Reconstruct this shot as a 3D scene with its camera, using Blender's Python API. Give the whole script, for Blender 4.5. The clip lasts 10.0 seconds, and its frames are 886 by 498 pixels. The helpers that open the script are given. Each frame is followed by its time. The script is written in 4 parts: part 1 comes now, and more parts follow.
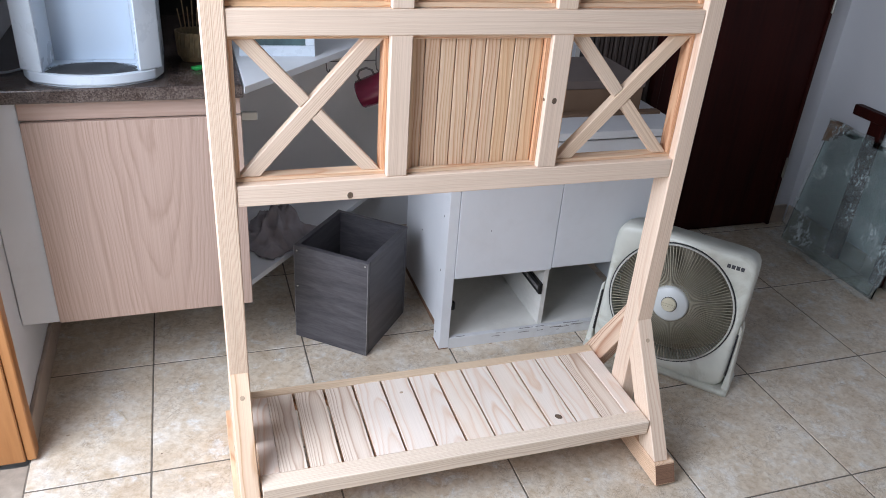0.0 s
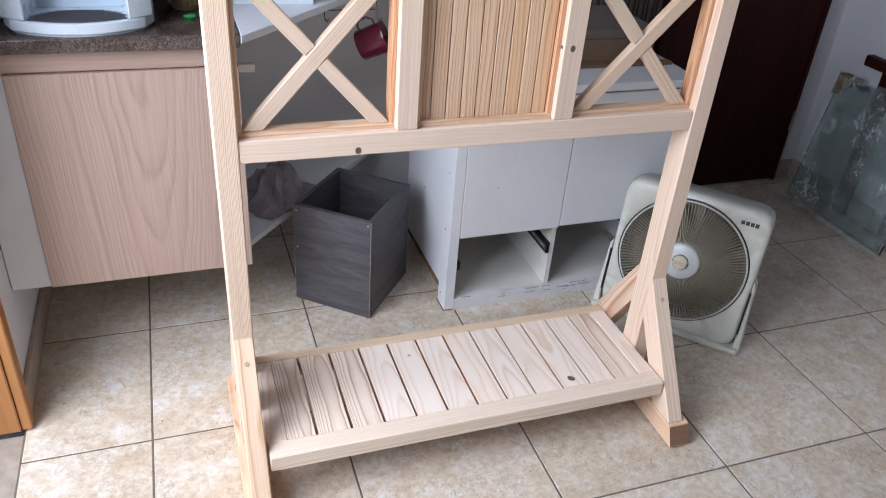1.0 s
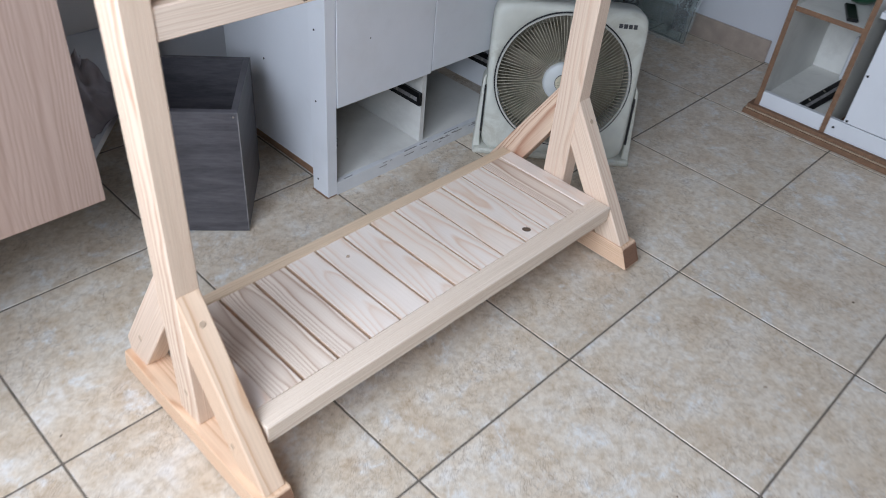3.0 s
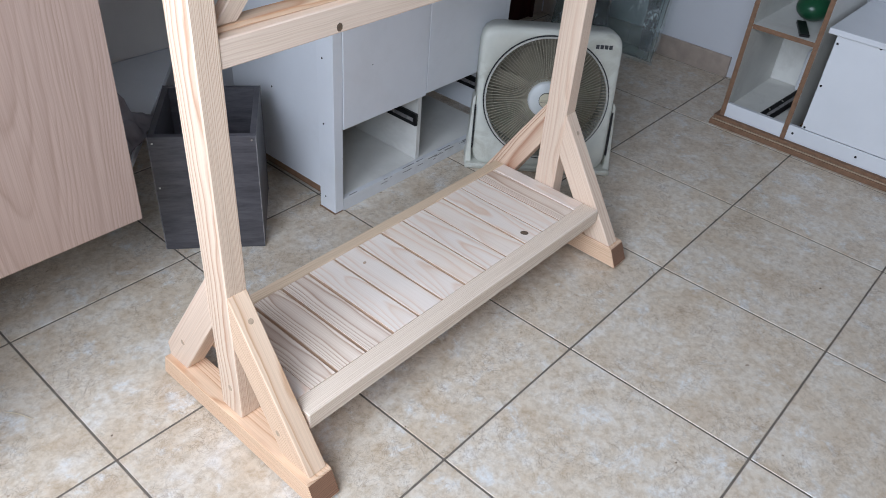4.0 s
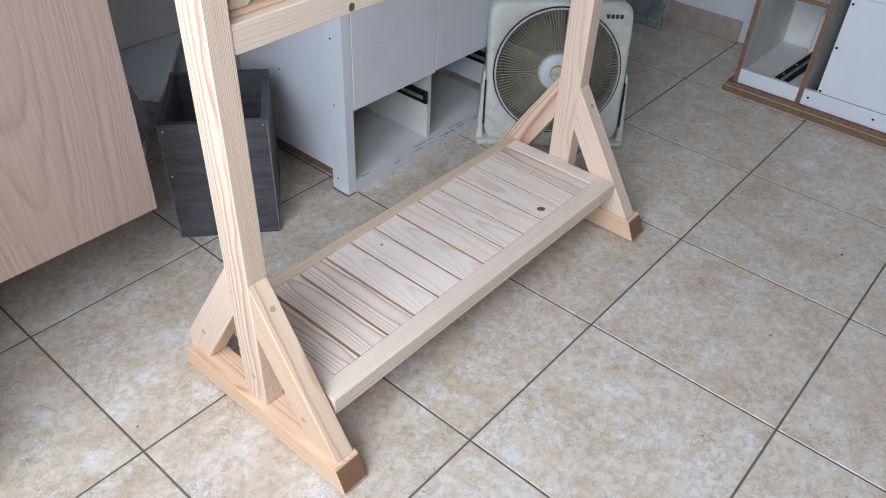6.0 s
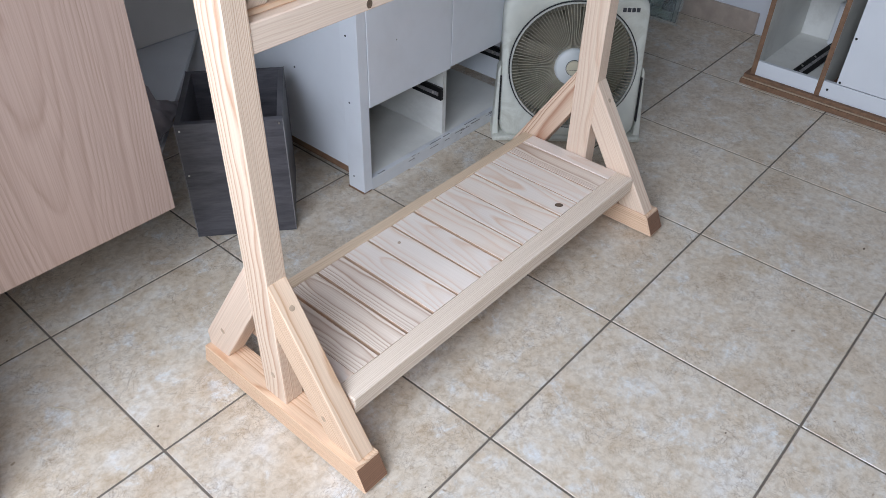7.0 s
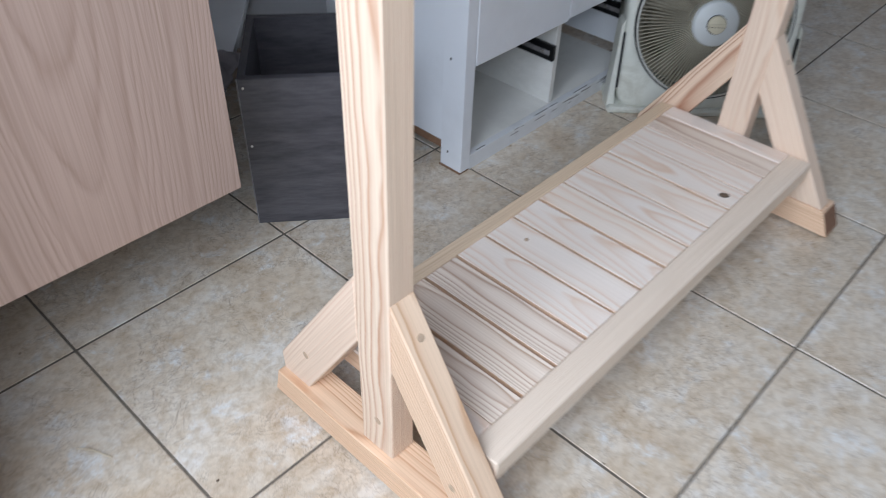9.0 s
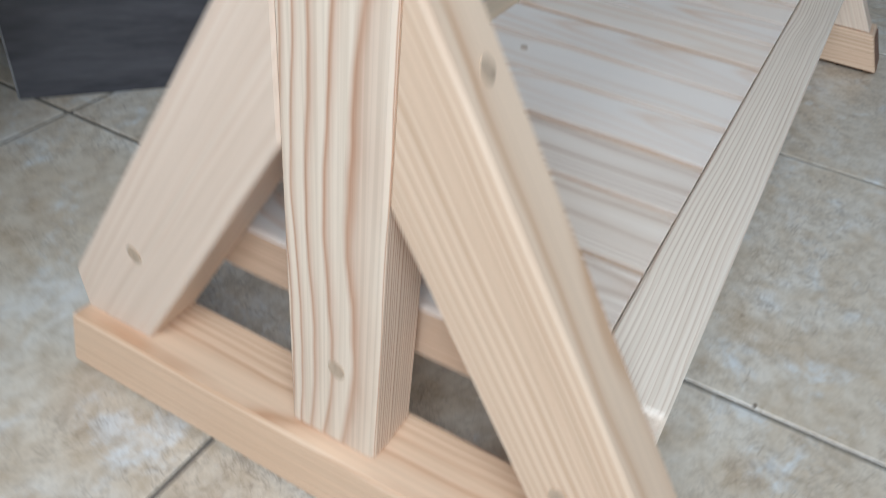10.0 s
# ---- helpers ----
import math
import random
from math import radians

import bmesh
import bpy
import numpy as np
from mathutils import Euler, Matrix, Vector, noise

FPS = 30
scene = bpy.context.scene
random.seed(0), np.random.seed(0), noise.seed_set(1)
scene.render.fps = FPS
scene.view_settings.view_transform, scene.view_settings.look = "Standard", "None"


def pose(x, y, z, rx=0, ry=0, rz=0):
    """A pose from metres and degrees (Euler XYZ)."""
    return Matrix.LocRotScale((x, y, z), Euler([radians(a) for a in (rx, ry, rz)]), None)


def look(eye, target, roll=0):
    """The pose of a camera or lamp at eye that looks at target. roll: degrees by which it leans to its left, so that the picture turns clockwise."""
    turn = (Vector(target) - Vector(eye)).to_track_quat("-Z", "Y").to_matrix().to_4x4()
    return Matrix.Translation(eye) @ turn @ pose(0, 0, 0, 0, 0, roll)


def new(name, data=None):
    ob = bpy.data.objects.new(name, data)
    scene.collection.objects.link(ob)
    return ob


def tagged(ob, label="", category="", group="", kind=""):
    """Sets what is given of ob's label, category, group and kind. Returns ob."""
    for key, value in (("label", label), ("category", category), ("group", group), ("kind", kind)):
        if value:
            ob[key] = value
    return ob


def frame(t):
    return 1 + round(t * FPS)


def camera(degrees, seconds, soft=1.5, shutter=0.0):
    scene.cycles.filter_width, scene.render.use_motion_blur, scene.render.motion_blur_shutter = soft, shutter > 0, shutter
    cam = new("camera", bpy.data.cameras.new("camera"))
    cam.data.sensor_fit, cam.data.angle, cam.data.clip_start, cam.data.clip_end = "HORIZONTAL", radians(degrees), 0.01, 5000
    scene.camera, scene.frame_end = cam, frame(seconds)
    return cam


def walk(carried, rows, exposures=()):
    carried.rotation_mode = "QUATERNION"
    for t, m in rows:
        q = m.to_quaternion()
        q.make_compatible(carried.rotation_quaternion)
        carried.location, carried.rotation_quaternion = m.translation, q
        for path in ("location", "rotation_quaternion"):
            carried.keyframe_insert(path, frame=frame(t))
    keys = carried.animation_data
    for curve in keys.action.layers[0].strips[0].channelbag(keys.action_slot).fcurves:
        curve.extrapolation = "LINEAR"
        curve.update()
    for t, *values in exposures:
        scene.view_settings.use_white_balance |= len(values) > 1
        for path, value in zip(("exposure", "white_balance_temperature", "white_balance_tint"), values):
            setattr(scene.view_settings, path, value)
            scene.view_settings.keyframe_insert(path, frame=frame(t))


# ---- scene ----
cam = camera(60.1, 10.0, soft=0.9, shutter=0.4)
PATH = [
    (0, (-0.723, -1.097, 1.464), (-0.131, 0.556, 0.505), 4.4),
    (0.5, (-0.745, -1.06, 1.45), (-0.123, 0.572, 0.475), 5.5),
    (1, (-0.75, -1.019, 1.421), (-0.138, 0.571, 0.373), 4.6),
    (1.5, (-0.748, -0.921, 1.381), (-0.092, 0.596, 0.256), 3.1),
    (1.7, (-0.748, -0.818, 1.357), (-0.028, 0.651, 0.178), 3.5),
    (2, (-0.706, -0.638, 1.296), (0.075, 0.742, 0.076), 4.0),
    (2.3, (-0.724, -0.547, 1.278), (0.099, 0.736, 0.022), 3.8),
    (2.5, (-0.777, -0.517, 1.269), (0.112, 0.754, 0.006), 4.1),
    (2.8, (-0.931, -0.522, 1.191), (0.117, 0.6, -0.015), 4.3),
    (3, (-1.059, -0.54, 1.21), (0.103, 0.486, -0.054), 5.7),
    (3.2, (-1.117, -0.582, 1.208), (0.068, 0.483, -0.002), 5.6),
    (4.3, (-1.245, -0.577, 1.272), (0.011, 0.402, 0.062), 4.6),
    (4.5, (-1.241, -0.565, 1.268), (0.014, 0.411, 0.054), 4.4),
    (5, (-1.249, -0.537, 1.274), (-0.003, 0.443, 0.055), 4.9),
    (5.5, (-1.243, -0.538, 1.252), (-0.006, 0.438, 0.019), 4.5),
    (5.7, (-1.234, -0.553, 1.257), (-0.01, 0.422, 0.011), 3.6),
    (7, (-1.236, -0.535, 1.253), (-0.058, 0.472, -0.011), 1.5),
    (7.5, (-1.237, -0.541, 1.25), (-0.063, 0.464, -0.018), 1.0),
    (8, (-1.246, -0.508, 1.243), (-0.079, 0.48, -0.045), 0.5),
    (8.5, (-1.247, -0.416, 1.206), (-0.103, 0.585, -0.094), -0.7),
    (8.8, (-1.182, -0.266, 1.134), (-0.034, 0.752, -0.202), 0.5),
    (9, (-1.129, -0.153, 1.017), (-0.003, 0.86, -0.29), 2.1),
    (9.3, (-1.049, 0.024, 0.866), (0.104, 0.919, -0.478), 1.8),
    (9.5, (-1.009, 0.097, 0.755), (0.225, 0.903, -0.598), 1.9),
    (9.8, (-0.945, 0.17, 0.581), (0.39, 0.839, -0.702), 4.9),
    (10, (-0.946, 0.17, 0.464), (0.471, 0.841, -0.778), 6.5),
]
EXPOSURES = [(0, 0.12, 6640, 14), (1.0, 0.07, 6680, 16), (1.5, 0.02, 6680, 14), (2.5, -0.17, 6540, 12), (3, -0.24, 6420, 12), (4.5, -0.29, 6380, 12), (7.5, -0.31, 6450, 13), (8.5, -0.34, 6480, 14), (9, -0.39, 6380, 11), (9.5, -0.5, 6270, 9), (10, -0.67, 6220, 5)]
walk(cam, [(t, look(eye, target, roll)) for t, eye, target, roll in PATH], EXPOSURES)

# ---- daylight from the wide doorway in the west wall ----
world = bpy.data.worlds.new("sky_world")
scene.world = world
world.use_nodes = True
wn = world.node_tree
sky = wn.nodes.new("ShaderNodeTexSky")
sky.sky_type, sky.sun_disc = "NISHITA", False
sky.sun_elevation, sky.sun_rotation = radians(48), radians(140)
wn.links.new(sky.outputs["Color"], wn.nodes["Background"].inputs["Color"])
wn.nodes["Background"].inputs["Strength"].default_value = 0.055

sun = new("sun", bpy.data.lights.new("sun", "SUN"))
sun.data.energy, sun.data.angle, sun.data.color = 1.0, radians(12), (1.0, 0.96, 0.9)
sun.matrix_world = look((0, 0, 0), (-0.43, 0.51, -0.74))

door_light = new("doorway_light", bpy.data.lights.new("doorway_light", "AREA"))
door_light.data.shape, door_light.data.size, door_light.data.size_y = "RECTANGLE", 1.6, 1.4
door_light.data.energy, door_light.data.color = 100.0, (0.76, 0.86, 1.0)
door_light.matrix_world = look((-1.9, -0.33, 1.6), (0.1, -0.05, 0.2))

# ---- materials ----
def material(name):
    m = bpy.data.materials.new(name)
    m.use_nodes = True
    return m, m.node_tree, m.node_tree.nodes["Principled BSDF"]


def node(t, kind, **values):
    n = t.nodes.new(kind)
    for key, value in values.items():
        if key in n.inputs:
            n.inputs[key].default_value = value
    return n


def link(t, a, b):
    t.links.new(a, b)


def ramp(t, fac, stops):
    r = t.nodes.new("ShaderNodeValToRGB")
    while len(r.color_ramp.elements) < len(stops):
        r.color_ramp.elements.new(0.5)
    for e, (p, c) in zip(r.color_ramp.elements, stops):
        e.position, e.color = p, (*c, 1)
    link(t, fac, r.inputs["Fac"])
    return r.outputs["Color"]


def mixed(t, mode, fac, a, b):
    m = t.nodes.new("ShaderNodeMix")
    m.data_type, m.blend_type = "RGBA", mode
    for socket, value in ((m.inputs[0], fac), (m.inputs[6], a), (m.inputs[7], b)):
        if isinstance(value, (int, float)):
            socket.default_value = value
        elif isinstance(value, tuple):
            socket.default_value = (*value, 1)
        else:
            link(t, value, socket)
    return m.outputs[2]


def maths(t, op, a, b=0.0):
    m = t.nodes.new("ShaderNodeMath")
    m.operation = op
    for socket, value in ((m.inputs[0], a), (m.inputs[1], b)):
        if isinstance(value, (int, float)):
            socket.default_value = value
        else:
            link(t, value, socket)
    return m.outputs[0]


def coords(t, stretch=(1, 1, 1), shift=0.0):
    """Object coordinates, stretched, and moved by the object's own random number."""
    tc, info = t.nodes.new("ShaderNodeTexCoord"), t.nodes.new("ShaderNodeObjectInfo")
    mp = t.nodes.new("ShaderNodeMapping")
    mp.inputs["Scale"].default_value = stretch
    link(t, tc.outputs["Object"], mp.inputs["Vector"])
    if not shift:
        return mp.outputs["Vector"], info.outputs["Random"]
    sc = t.nodes.new("ShaderNodeVectorMath")
    sc.operation = "SCALE"
    sc.inputs[0].default_value = (shift, shift * 1.7, shift * 0.6)
    link(t, info.outputs["Random"], sc.inputs["Scale"])
    ad = t.nodes.new("ShaderNodeVectorMath")
    ad.operation = "ADD"
    link(t, mp.outputs["Vector"], ad.inputs[0])
    link(t, sc.outputs[0], ad.inputs[1])
    return ad.outputs[0], info.outputs["Random"]


def noise_tex(t, vec, scale, detail=4.0, rough=0.55, distortion=0.0):
    n = node(t, "ShaderNodeTexNoise", Scale=scale, Detail=detail, Roughness=rough, Distortion=distortion)
    link(t, vec, n.inputs["Vector"])
    return n.outputs["Fac"]


def bump(t, bsdf, height, strength, distance):
    b = node(t, "ShaderNodeBump", Strength=strength, Distance=distance)
    link(t, height, b.inputs["Height"])
    link(t, b.outputs["Normal"], bsdf.inputs["Normal"])


def pine_mat(name, early, late, spacing=5.0, rough=0.5, tone=0.1, wander=0.006, calm=0.4, fibres=0.4, pith=None, stains=0.0, tilt=0.02):
    """Planed softwood: growth rings about a pith that runs along the piece's own X axis, spacing in millimetres."""
    m, t, p = material(name)
    vec, rnd = coords(t, (1, 1, 1))

    def own(k):
        return maths(t, "FRACT", maths(t, "MULTIPLY", rnd, k))

    sep = t.nodes.new("ShaderNodeSeparateXYZ")
    link(t, vec, sep.inputs[0])
    # the pith lies off the piece, at a place of its own for each piece
    if pith:
        yy, zz = maths(t, "ADD", sep.outputs[1], pith[0]), maths(t, "ADD", sep.outputs[2], pith[1])
    else:
        yy = maths(t, "ADD", sep.outputs[1], maths(t, "ADD", maths(t, "MULTIPLY", own(7.3), 0.06), -0.03))
        zz = maths(t, "ADD", sep.outputs[2], maths(t, "ADD", maths(t, "MULTIPLY", own(13.1), 0.07), 0.025))
    r = maths(t, "SQRT", maths(t, "ADD", maths(t, "MULTIPLY", yy, yy), maths(t, "MULTIPLY", zz, zz)))
    # slow bends along the piece, and small waves
    slow_vec, _ = coords(t, (3.0, 5, 5), 9.0)
    wave_vec, _ = coords(t, (13, 34, 34), 7.0)
    slow, wave = noise_tex(t, slow_vec, 1.0, 2.0), noise_tex(t, wave_vec, 1.0, 2.0)
    r = maths(t, "ADD", r, maths(t, "MULTIPLY", slow, wander * 4))
    r = maths(t, "ADD", r, maths(t, "MULTIPLY", wave, wander * 0.55))
    # the pith runs a little askew, so that flat faces show arches
    askew = maths(t, "MULTIPLY", maths(t, "ADD", own(17.7), -0.5), tilt * 2)
    r = maths(t, "ADD", r, maths(t, "MULTIPLY", sep.outputs[0], askew))
    # wide and narrow years
    uneven = t.nodes.new("ShaderNodeTexNoise")
    uneven.noise_dimensions = "1D"
    uneven.inputs["Scale"].default_value = 230.0 / spacing
    uneven.inputs["Detail"].default_value = 1.0
    link(t, maths(t, "ADD", r, rnd), uneven.inputs["W"])
    years = maths(t, "ADD", maths(t, "MULTIPLY", r, 1000.0 / spacing), maths(t, "MULTIPLY", uneven.outputs["Fac"], 2.6))
    phase = maths(t, "FRACT", years)
    grain_vec, _ = coords(t, (4, 420, 420), 5.0)
    fibre = noise_tex(t, grain_vec, 1.0, 3.0)
    blotch_vec, _ = coords(t, (3.0, 26, 26), 8.0)
    blotch = noise_tex(t, blotch_vec, 1.0, 3.0)
    mid = tuple(0.6 * a + 0.4 * b for a, b in zip(early, late))
    rings = ramp(t, phase, [(0.0, early), (0.34, tuple(0.93 * a + 0.07 * b for a, b in zip(early, late))), (0.62, mid), (0.80, late), (0.90, mid), (1.0, early)])
    fade = ramp(t, blotch, [(0.36, (max(0.0, calm - 0.3),) * 3), (0.66, (min(1.0, calm + 0.3),) * 3)])
    pale = tuple(0.82 * a + 0.18 * b for a, b in zip(early, late))
    col = mixed(t, "MIX", fade, rings, pale)
    col = mixed(t, "MULTIPLY", fibres, col, ramp(t, fibre, [(0.36, (0.80, 0.76, 0.71)), (0.58, (1.04, 1.04, 1.04))]))
    tint = ramp(t, own(5.9), [(0.0, (1.0, 1.0 - tone * 0.45, 1.0 - tone)), (0.5, (1, 1, 1)), (1.0, (1.0 - tone * 0.25, 1.0 - tone * 0.45, 1.0 - tone * 0.5))])
    col = mixed(t, "MULTIPLY", 1.0, col, tint)
    if stains:
        stain_vec, _ = coords(t, (5, 14, 14), 3.0)
        spot = ramp(t, noise_tex(t, stain_vec, 1.0, 5.0, 0.65, 0.5), [(0.56, (0, 0, 0)), (0.72, (stains,) * 3)])
        col = mixed(t, "MIX", spot, col, tuple(0.45 * a + 0.22 * b for a, b in zip(early, late)))
    link(t, col, p.inputs["Base Color"])
    link(t, maths(t, "ADD", rough - 0.06, maths(t, "MULTIPLY", fibre, 0.14)), p.inputs["Roughness"])
    bump(t, p, maths(t, "ADD", fibre, maths(t, "MULTIPLY", phase, 0.35)), 0.14, 0.0006)
    return m


def laminate_mat(name, light, dark, stretch, rough=0.45, band=1.0, strength=0.05, spec=0.5):
    """Printed wood-look board with its figure along one axis."""
    m, t, p = material(name)
    vec, rnd = coords(t, stretch, 3.0)
    wide = noise_tex(t, vec, 1.0 * band, 3.0, 0.5, 1.2)
    fine_vec, _ = coords(t, tuple(8 * s for s in stretch), 4.0)
    fine = noise_tex(t, fine_vec, 1.0, 4.0, 0.65)
    both = maths(t, "ADD", maths(t, "MULTIPLY", wide, 0.6), maths(t, "MULTIPLY", fine, 0.4))
    col = ramp(t, both, [(0.32, dark), (0.47, tuple(0.5 * (a + b) for a, b in zip(light, dark))), (0.62, light)])
    link(t, col, p.inputs["Base Color"])
    link(t, maths(t, "ADD", rough - 0.08, maths(t, "MULTIPLY", fine, 0.16)), p.inputs["Roughness"])
    p.inputs["Specular IOR Level"].default_value = spec
    bump(t, p, fine, strength, 0.001)
    return m


def plain_mat(name, colour, rough=0.5, metal=0.0, vary=0.06, scale=14.0, dirt=None, dirt_amount=0.0, relief=0.02, spec=0.5):
    """A painted, moulded or metal surface with faint blotches, fine relief and, if asked, dirt."""
    m, t, p = material(name)
    vec, rnd = coords(t, (1, 1, 1), 2.0)
    big = noise_tex(t, vec, scale, 4.0, 0.6)
    fine = noise_tex(t, vec, scale * 18, 3.0)
    lo, hi = tuple(c * (1 - vary) for c in colour), tuple(min(1.0, c * (1 + vary)) for c in colour)
    col = ramp(t, big, [(0.3, lo), (0.7, hi)])
    if dirt:
        patch = noise_tex(t, vec, scale * 0.45, 6.0, 0.7, 0.6)
        mask = ramp(t, patch, [(0.52, (0, 0, 0)), (0.75, (dirt_amount,) * 3)])
        col = mixed(t, "MIX", mask, col, dirt)
    link(t, col, p.inputs["Base Color"])
    link(t, maths(t, "ADD", rough - 0.05, maths(t, "MULTIPLY", big, 0.1)), p.inputs["Roughness"])
    p.inputs["Metallic"].default_value = metal
    p.inputs["Specular IOR Level"].default_value = spec
    bump(t, p, fine, relief, 0.001)
    return m


def tile_mat():
    """Glazed beige floor tile, clouded like marble, with ochre veins and whitish patches."""
    m, t, p = material("glazed_beige_tile")
    vec, rnd = coords(t, (1, 1, 1), 30.0)
    cloud = noise_tex(t, vec, 11.0, 8.0, 0.66, 0.35)
    fine = noise_tex(t, vec, 55.0, 7.0, 0.72, 0.4)
    col = ramp(t, cloud, [(0.30, (0.56, 0.455, 0.345)), (0.45, (0.645, 0.55, 0.435)), (0.57, (0.695, 0.625, 0.53)), (0.72, (0.74, 0.715, 0.68))])
    warm = ramp(t, noise_tex(t, vec, 34.0, 8.0, 0.7, 0.4), [(0.50, (0, 0, 0)), (0.68, (0.5, 0.5, 0.5))])
    col = mixed(t, "MIX", warm, col, (0.56, 0.425, 0.28))
    pale = ramp(t, noise_tex(t, vec, 15.0, 9.0, 0.76, 0.3), [(0.54, (0, 0, 0)), (0.655, (0.8, 0.8, 0.8))])
    col = mixed(t, "MIX", pale, col, (0.73, 0.745, 0.745))
    col = mixed(t, "MULTIPLY", 0.82, col, ramp(t, fine, [(0.34, (0.74, 0.68, 0.61)), (0.56, (1.04, 1.04, 1.04))]))
    where = ramp(t, noise_tex(t, vec, 9.0, 3.0), [(0.42, (0.25, 0.25, 0.25)), (0.6, (1, 1, 1))])
    for scale, width, depth in ((17.0, 0.012, 0.6), (31.0, 0.016, 0.5), (58.0, 0.022, 0.32)):
        line = noise_tex(t, vec, scale, 5.0, 0.6, 0.7)
        vein = ramp(t, line, [(0.5 - width, (0, 0, 0)), (0.5, (depth,) * 3), (0.5 + width, (0, 0, 0))])
        col = mixed(t, "MIX", maths(t, "MULTIPLY", vein, where), col, (0.27, 0.20, 0.145))
    speck = ramp(t, noise_tex(t, vec, 46.0, 1.0), [(0.78, (1, 1, 1)), (0.82, (0.45, 0.37, 0.3))])
    col = mixed(t, "MULTIPLY", 0.8, col, speck)
    col = mixed(t, "MULTIPLY", 1.0, col, ramp(t, rnd, [(0.0, (0.95, 0.945, 0.94)), (1.0, (1.0, 1.0, 1.0))]))
    link(t, col, p.inputs["Base Color"])
    link(t, maths(t, "ADD", 0.24, maths(t, "MULTIPLY", cloud, 0.2)), p.inputs["Roughness"])
    bump(t, p, fine, 0.06, 0.001)
    return m


def granite_mat():
    m, t, p = material("brown_granite")
    vec, rnd = coords(t)
    v = node(t, "ShaderNodeTexVoronoi", Scale=420.0)
    link(t, vec, v.inputs["Vector"])
    sp = ramp(t, v.outputs["Color"], [(0.1, (0.03, 0.022, 0.02)), (0.5, (0.095, 0.07, 0.06)), (0.9, (0.165, 0.135, 0.12))])
    big = ramp(t, noise_tex(t, vec, 22.0, 4.0), [(0.35, (0.6, 0.55, 0.52)), (0.65, (1, 1, 1))])
    link(t, mixed(t, "MULTIPLY", 1.0, sp, big), p.inputs["Base Color"])
    p.inputs["Roughness"].default_value = 0.22
    return m


def glass_mat(name, colour, rough):
    m, t, p = material(name)
    vec, rnd = coords(t)
    p.inputs["Base Color"].default_value = (*colour, 1)
    p.inputs["Transmission Weight"].default_value = 1.0
    p.inputs["IOR"].default_value = 1.45
    link(t, maths(t, "MULTIPLY", noise_tex(t, vec, 12.0), rough * 2), p.inputs["Roughness"])
    return m


def wrap_mat():
    """Clear bubble-wrap film: mostly see-through, with glints painted as paler, more opaque creases."""
    m, t, p = material("bubble_wrap_film")
    vec, rnd = coords(t)
    p.inputs["Base Color"].default_value = (0.72, 0.82, 0.82, 1)
    p.inputs["Roughness"].default_value = 0.16
    tall, _ = coords(t, (1, 1, 0.55))
    crease = noise_tex(t, tall, 110.0, 5.0, 0.7, 0.6)
    drift = noise_tex(t, vec, 9.0, 2.0)
    film = maths(t, "ADD", maths(t, "MULTIPLY", crease, 0.65), maths(t, "MULTIPLY", drift, 0.45))
    # glints on the creases are put into the opacity of the pale film
    link(t, ramp(t, film, [(0.48, (0.14, 0.14, 0.14)), (0.61, (0.30, 0.30, 0.30)), (0.69, (0.8, 0.8, 0.8))]), p.inputs["Alpha"])
    v = node(t, "ShaderNodeTexVoronoi", Scale=110.0)
    link(t, vec, v.inputs["Vector"])
    bump(t, p, maths(t, "ADD", maths(t, "MULTIPLY", v.outputs["Distance"], 0.4), crease), 0.5, 0.004)
    return m


PINE = pine_mat("planed_pine", (0.81, 0.655, 0.525), (0.67, 0.47, 0.345), 3.4, calm=0.62, stains=0.12)
PINE_CROSS = pine_mat("lined_strip_pine", (0.80, 0.64, 0.50), (0.60, 0.41, 0.285), 4.2, calm=0.35, wander=0.002)
PINE_PANEL = pine_mat("panel_pine", (0.78, 0.585, 0.405), (0.56, 0.27, 0.135), 9.0, 0.5, 0.22, 0.007, 0.3)
PINE_PALE = pine_mat("pale_shelf_pine", (0.90, 0.805, 0.72), (0.76, 0.53, 0.375), 7.0, 0.45, 0.1, 0.006, 0.38, 0.25, stains=0.05, tilt=0.07)
PINE_SLAT = pine_mat("banded_slat_pine", (0.88, 0.765, 0.655), (0.50, 0.32, 0.215), 3.2, 0.45, 0.06, 0.0026, 0.1, pith=(0.012, 0.05), tilt=0.012)
# darker orange pine that paints the shade on slat sides in the gaps
PINE_GAP_SHADE = pine_mat("slat_gap_shade_pine", (0.63, 0.44, 0.305), (0.47, 0.29, 0.185), 4.0, 0.75, 0.06, 0.003, 0.4, 0.8)
PINE_POST = pine_mat("straight_post_pine", (0.82, 0.655, 0.515), (0.69, 0.46, 0.325), 4.2, 0.5, 0.06, 0.003, 0.45, pith=(0.03, 0.07))
PINE_LINED = pine_mat("lined_post_pine", (0.81, 0.66, 0.515), (0.53, 0.285, 0.175), 2.6, 0.55, 0.04, 0.0026, 0.1, pith=(0.035, 0.155), tilt=0.004)
PINE_WARM = pine_mat("orange_lined_pine", (0.81, 0.60, 0.43), (0.57, 0.325, 0.18), 4.2, 0.5, 0.04, 0.003, 0.12, pith=(0.025, 0.085), stains=0.08)
PINE_RED = pine_mat("orange_pine_and_bounce", (0.72, 0.42, 0.245), (0.50, 0.20, 0.09), 5.0, 0.45, 0.1, 0.004, 0.3)
PINE_BOLD = pine_mat("bold_banded_pine", (0.80, 0.61, 0.455), (0.38, 0.145, 0.07), 6.5, 0.5, 0.05, 0.005, 0.02, pith=(0.045, 0.03))
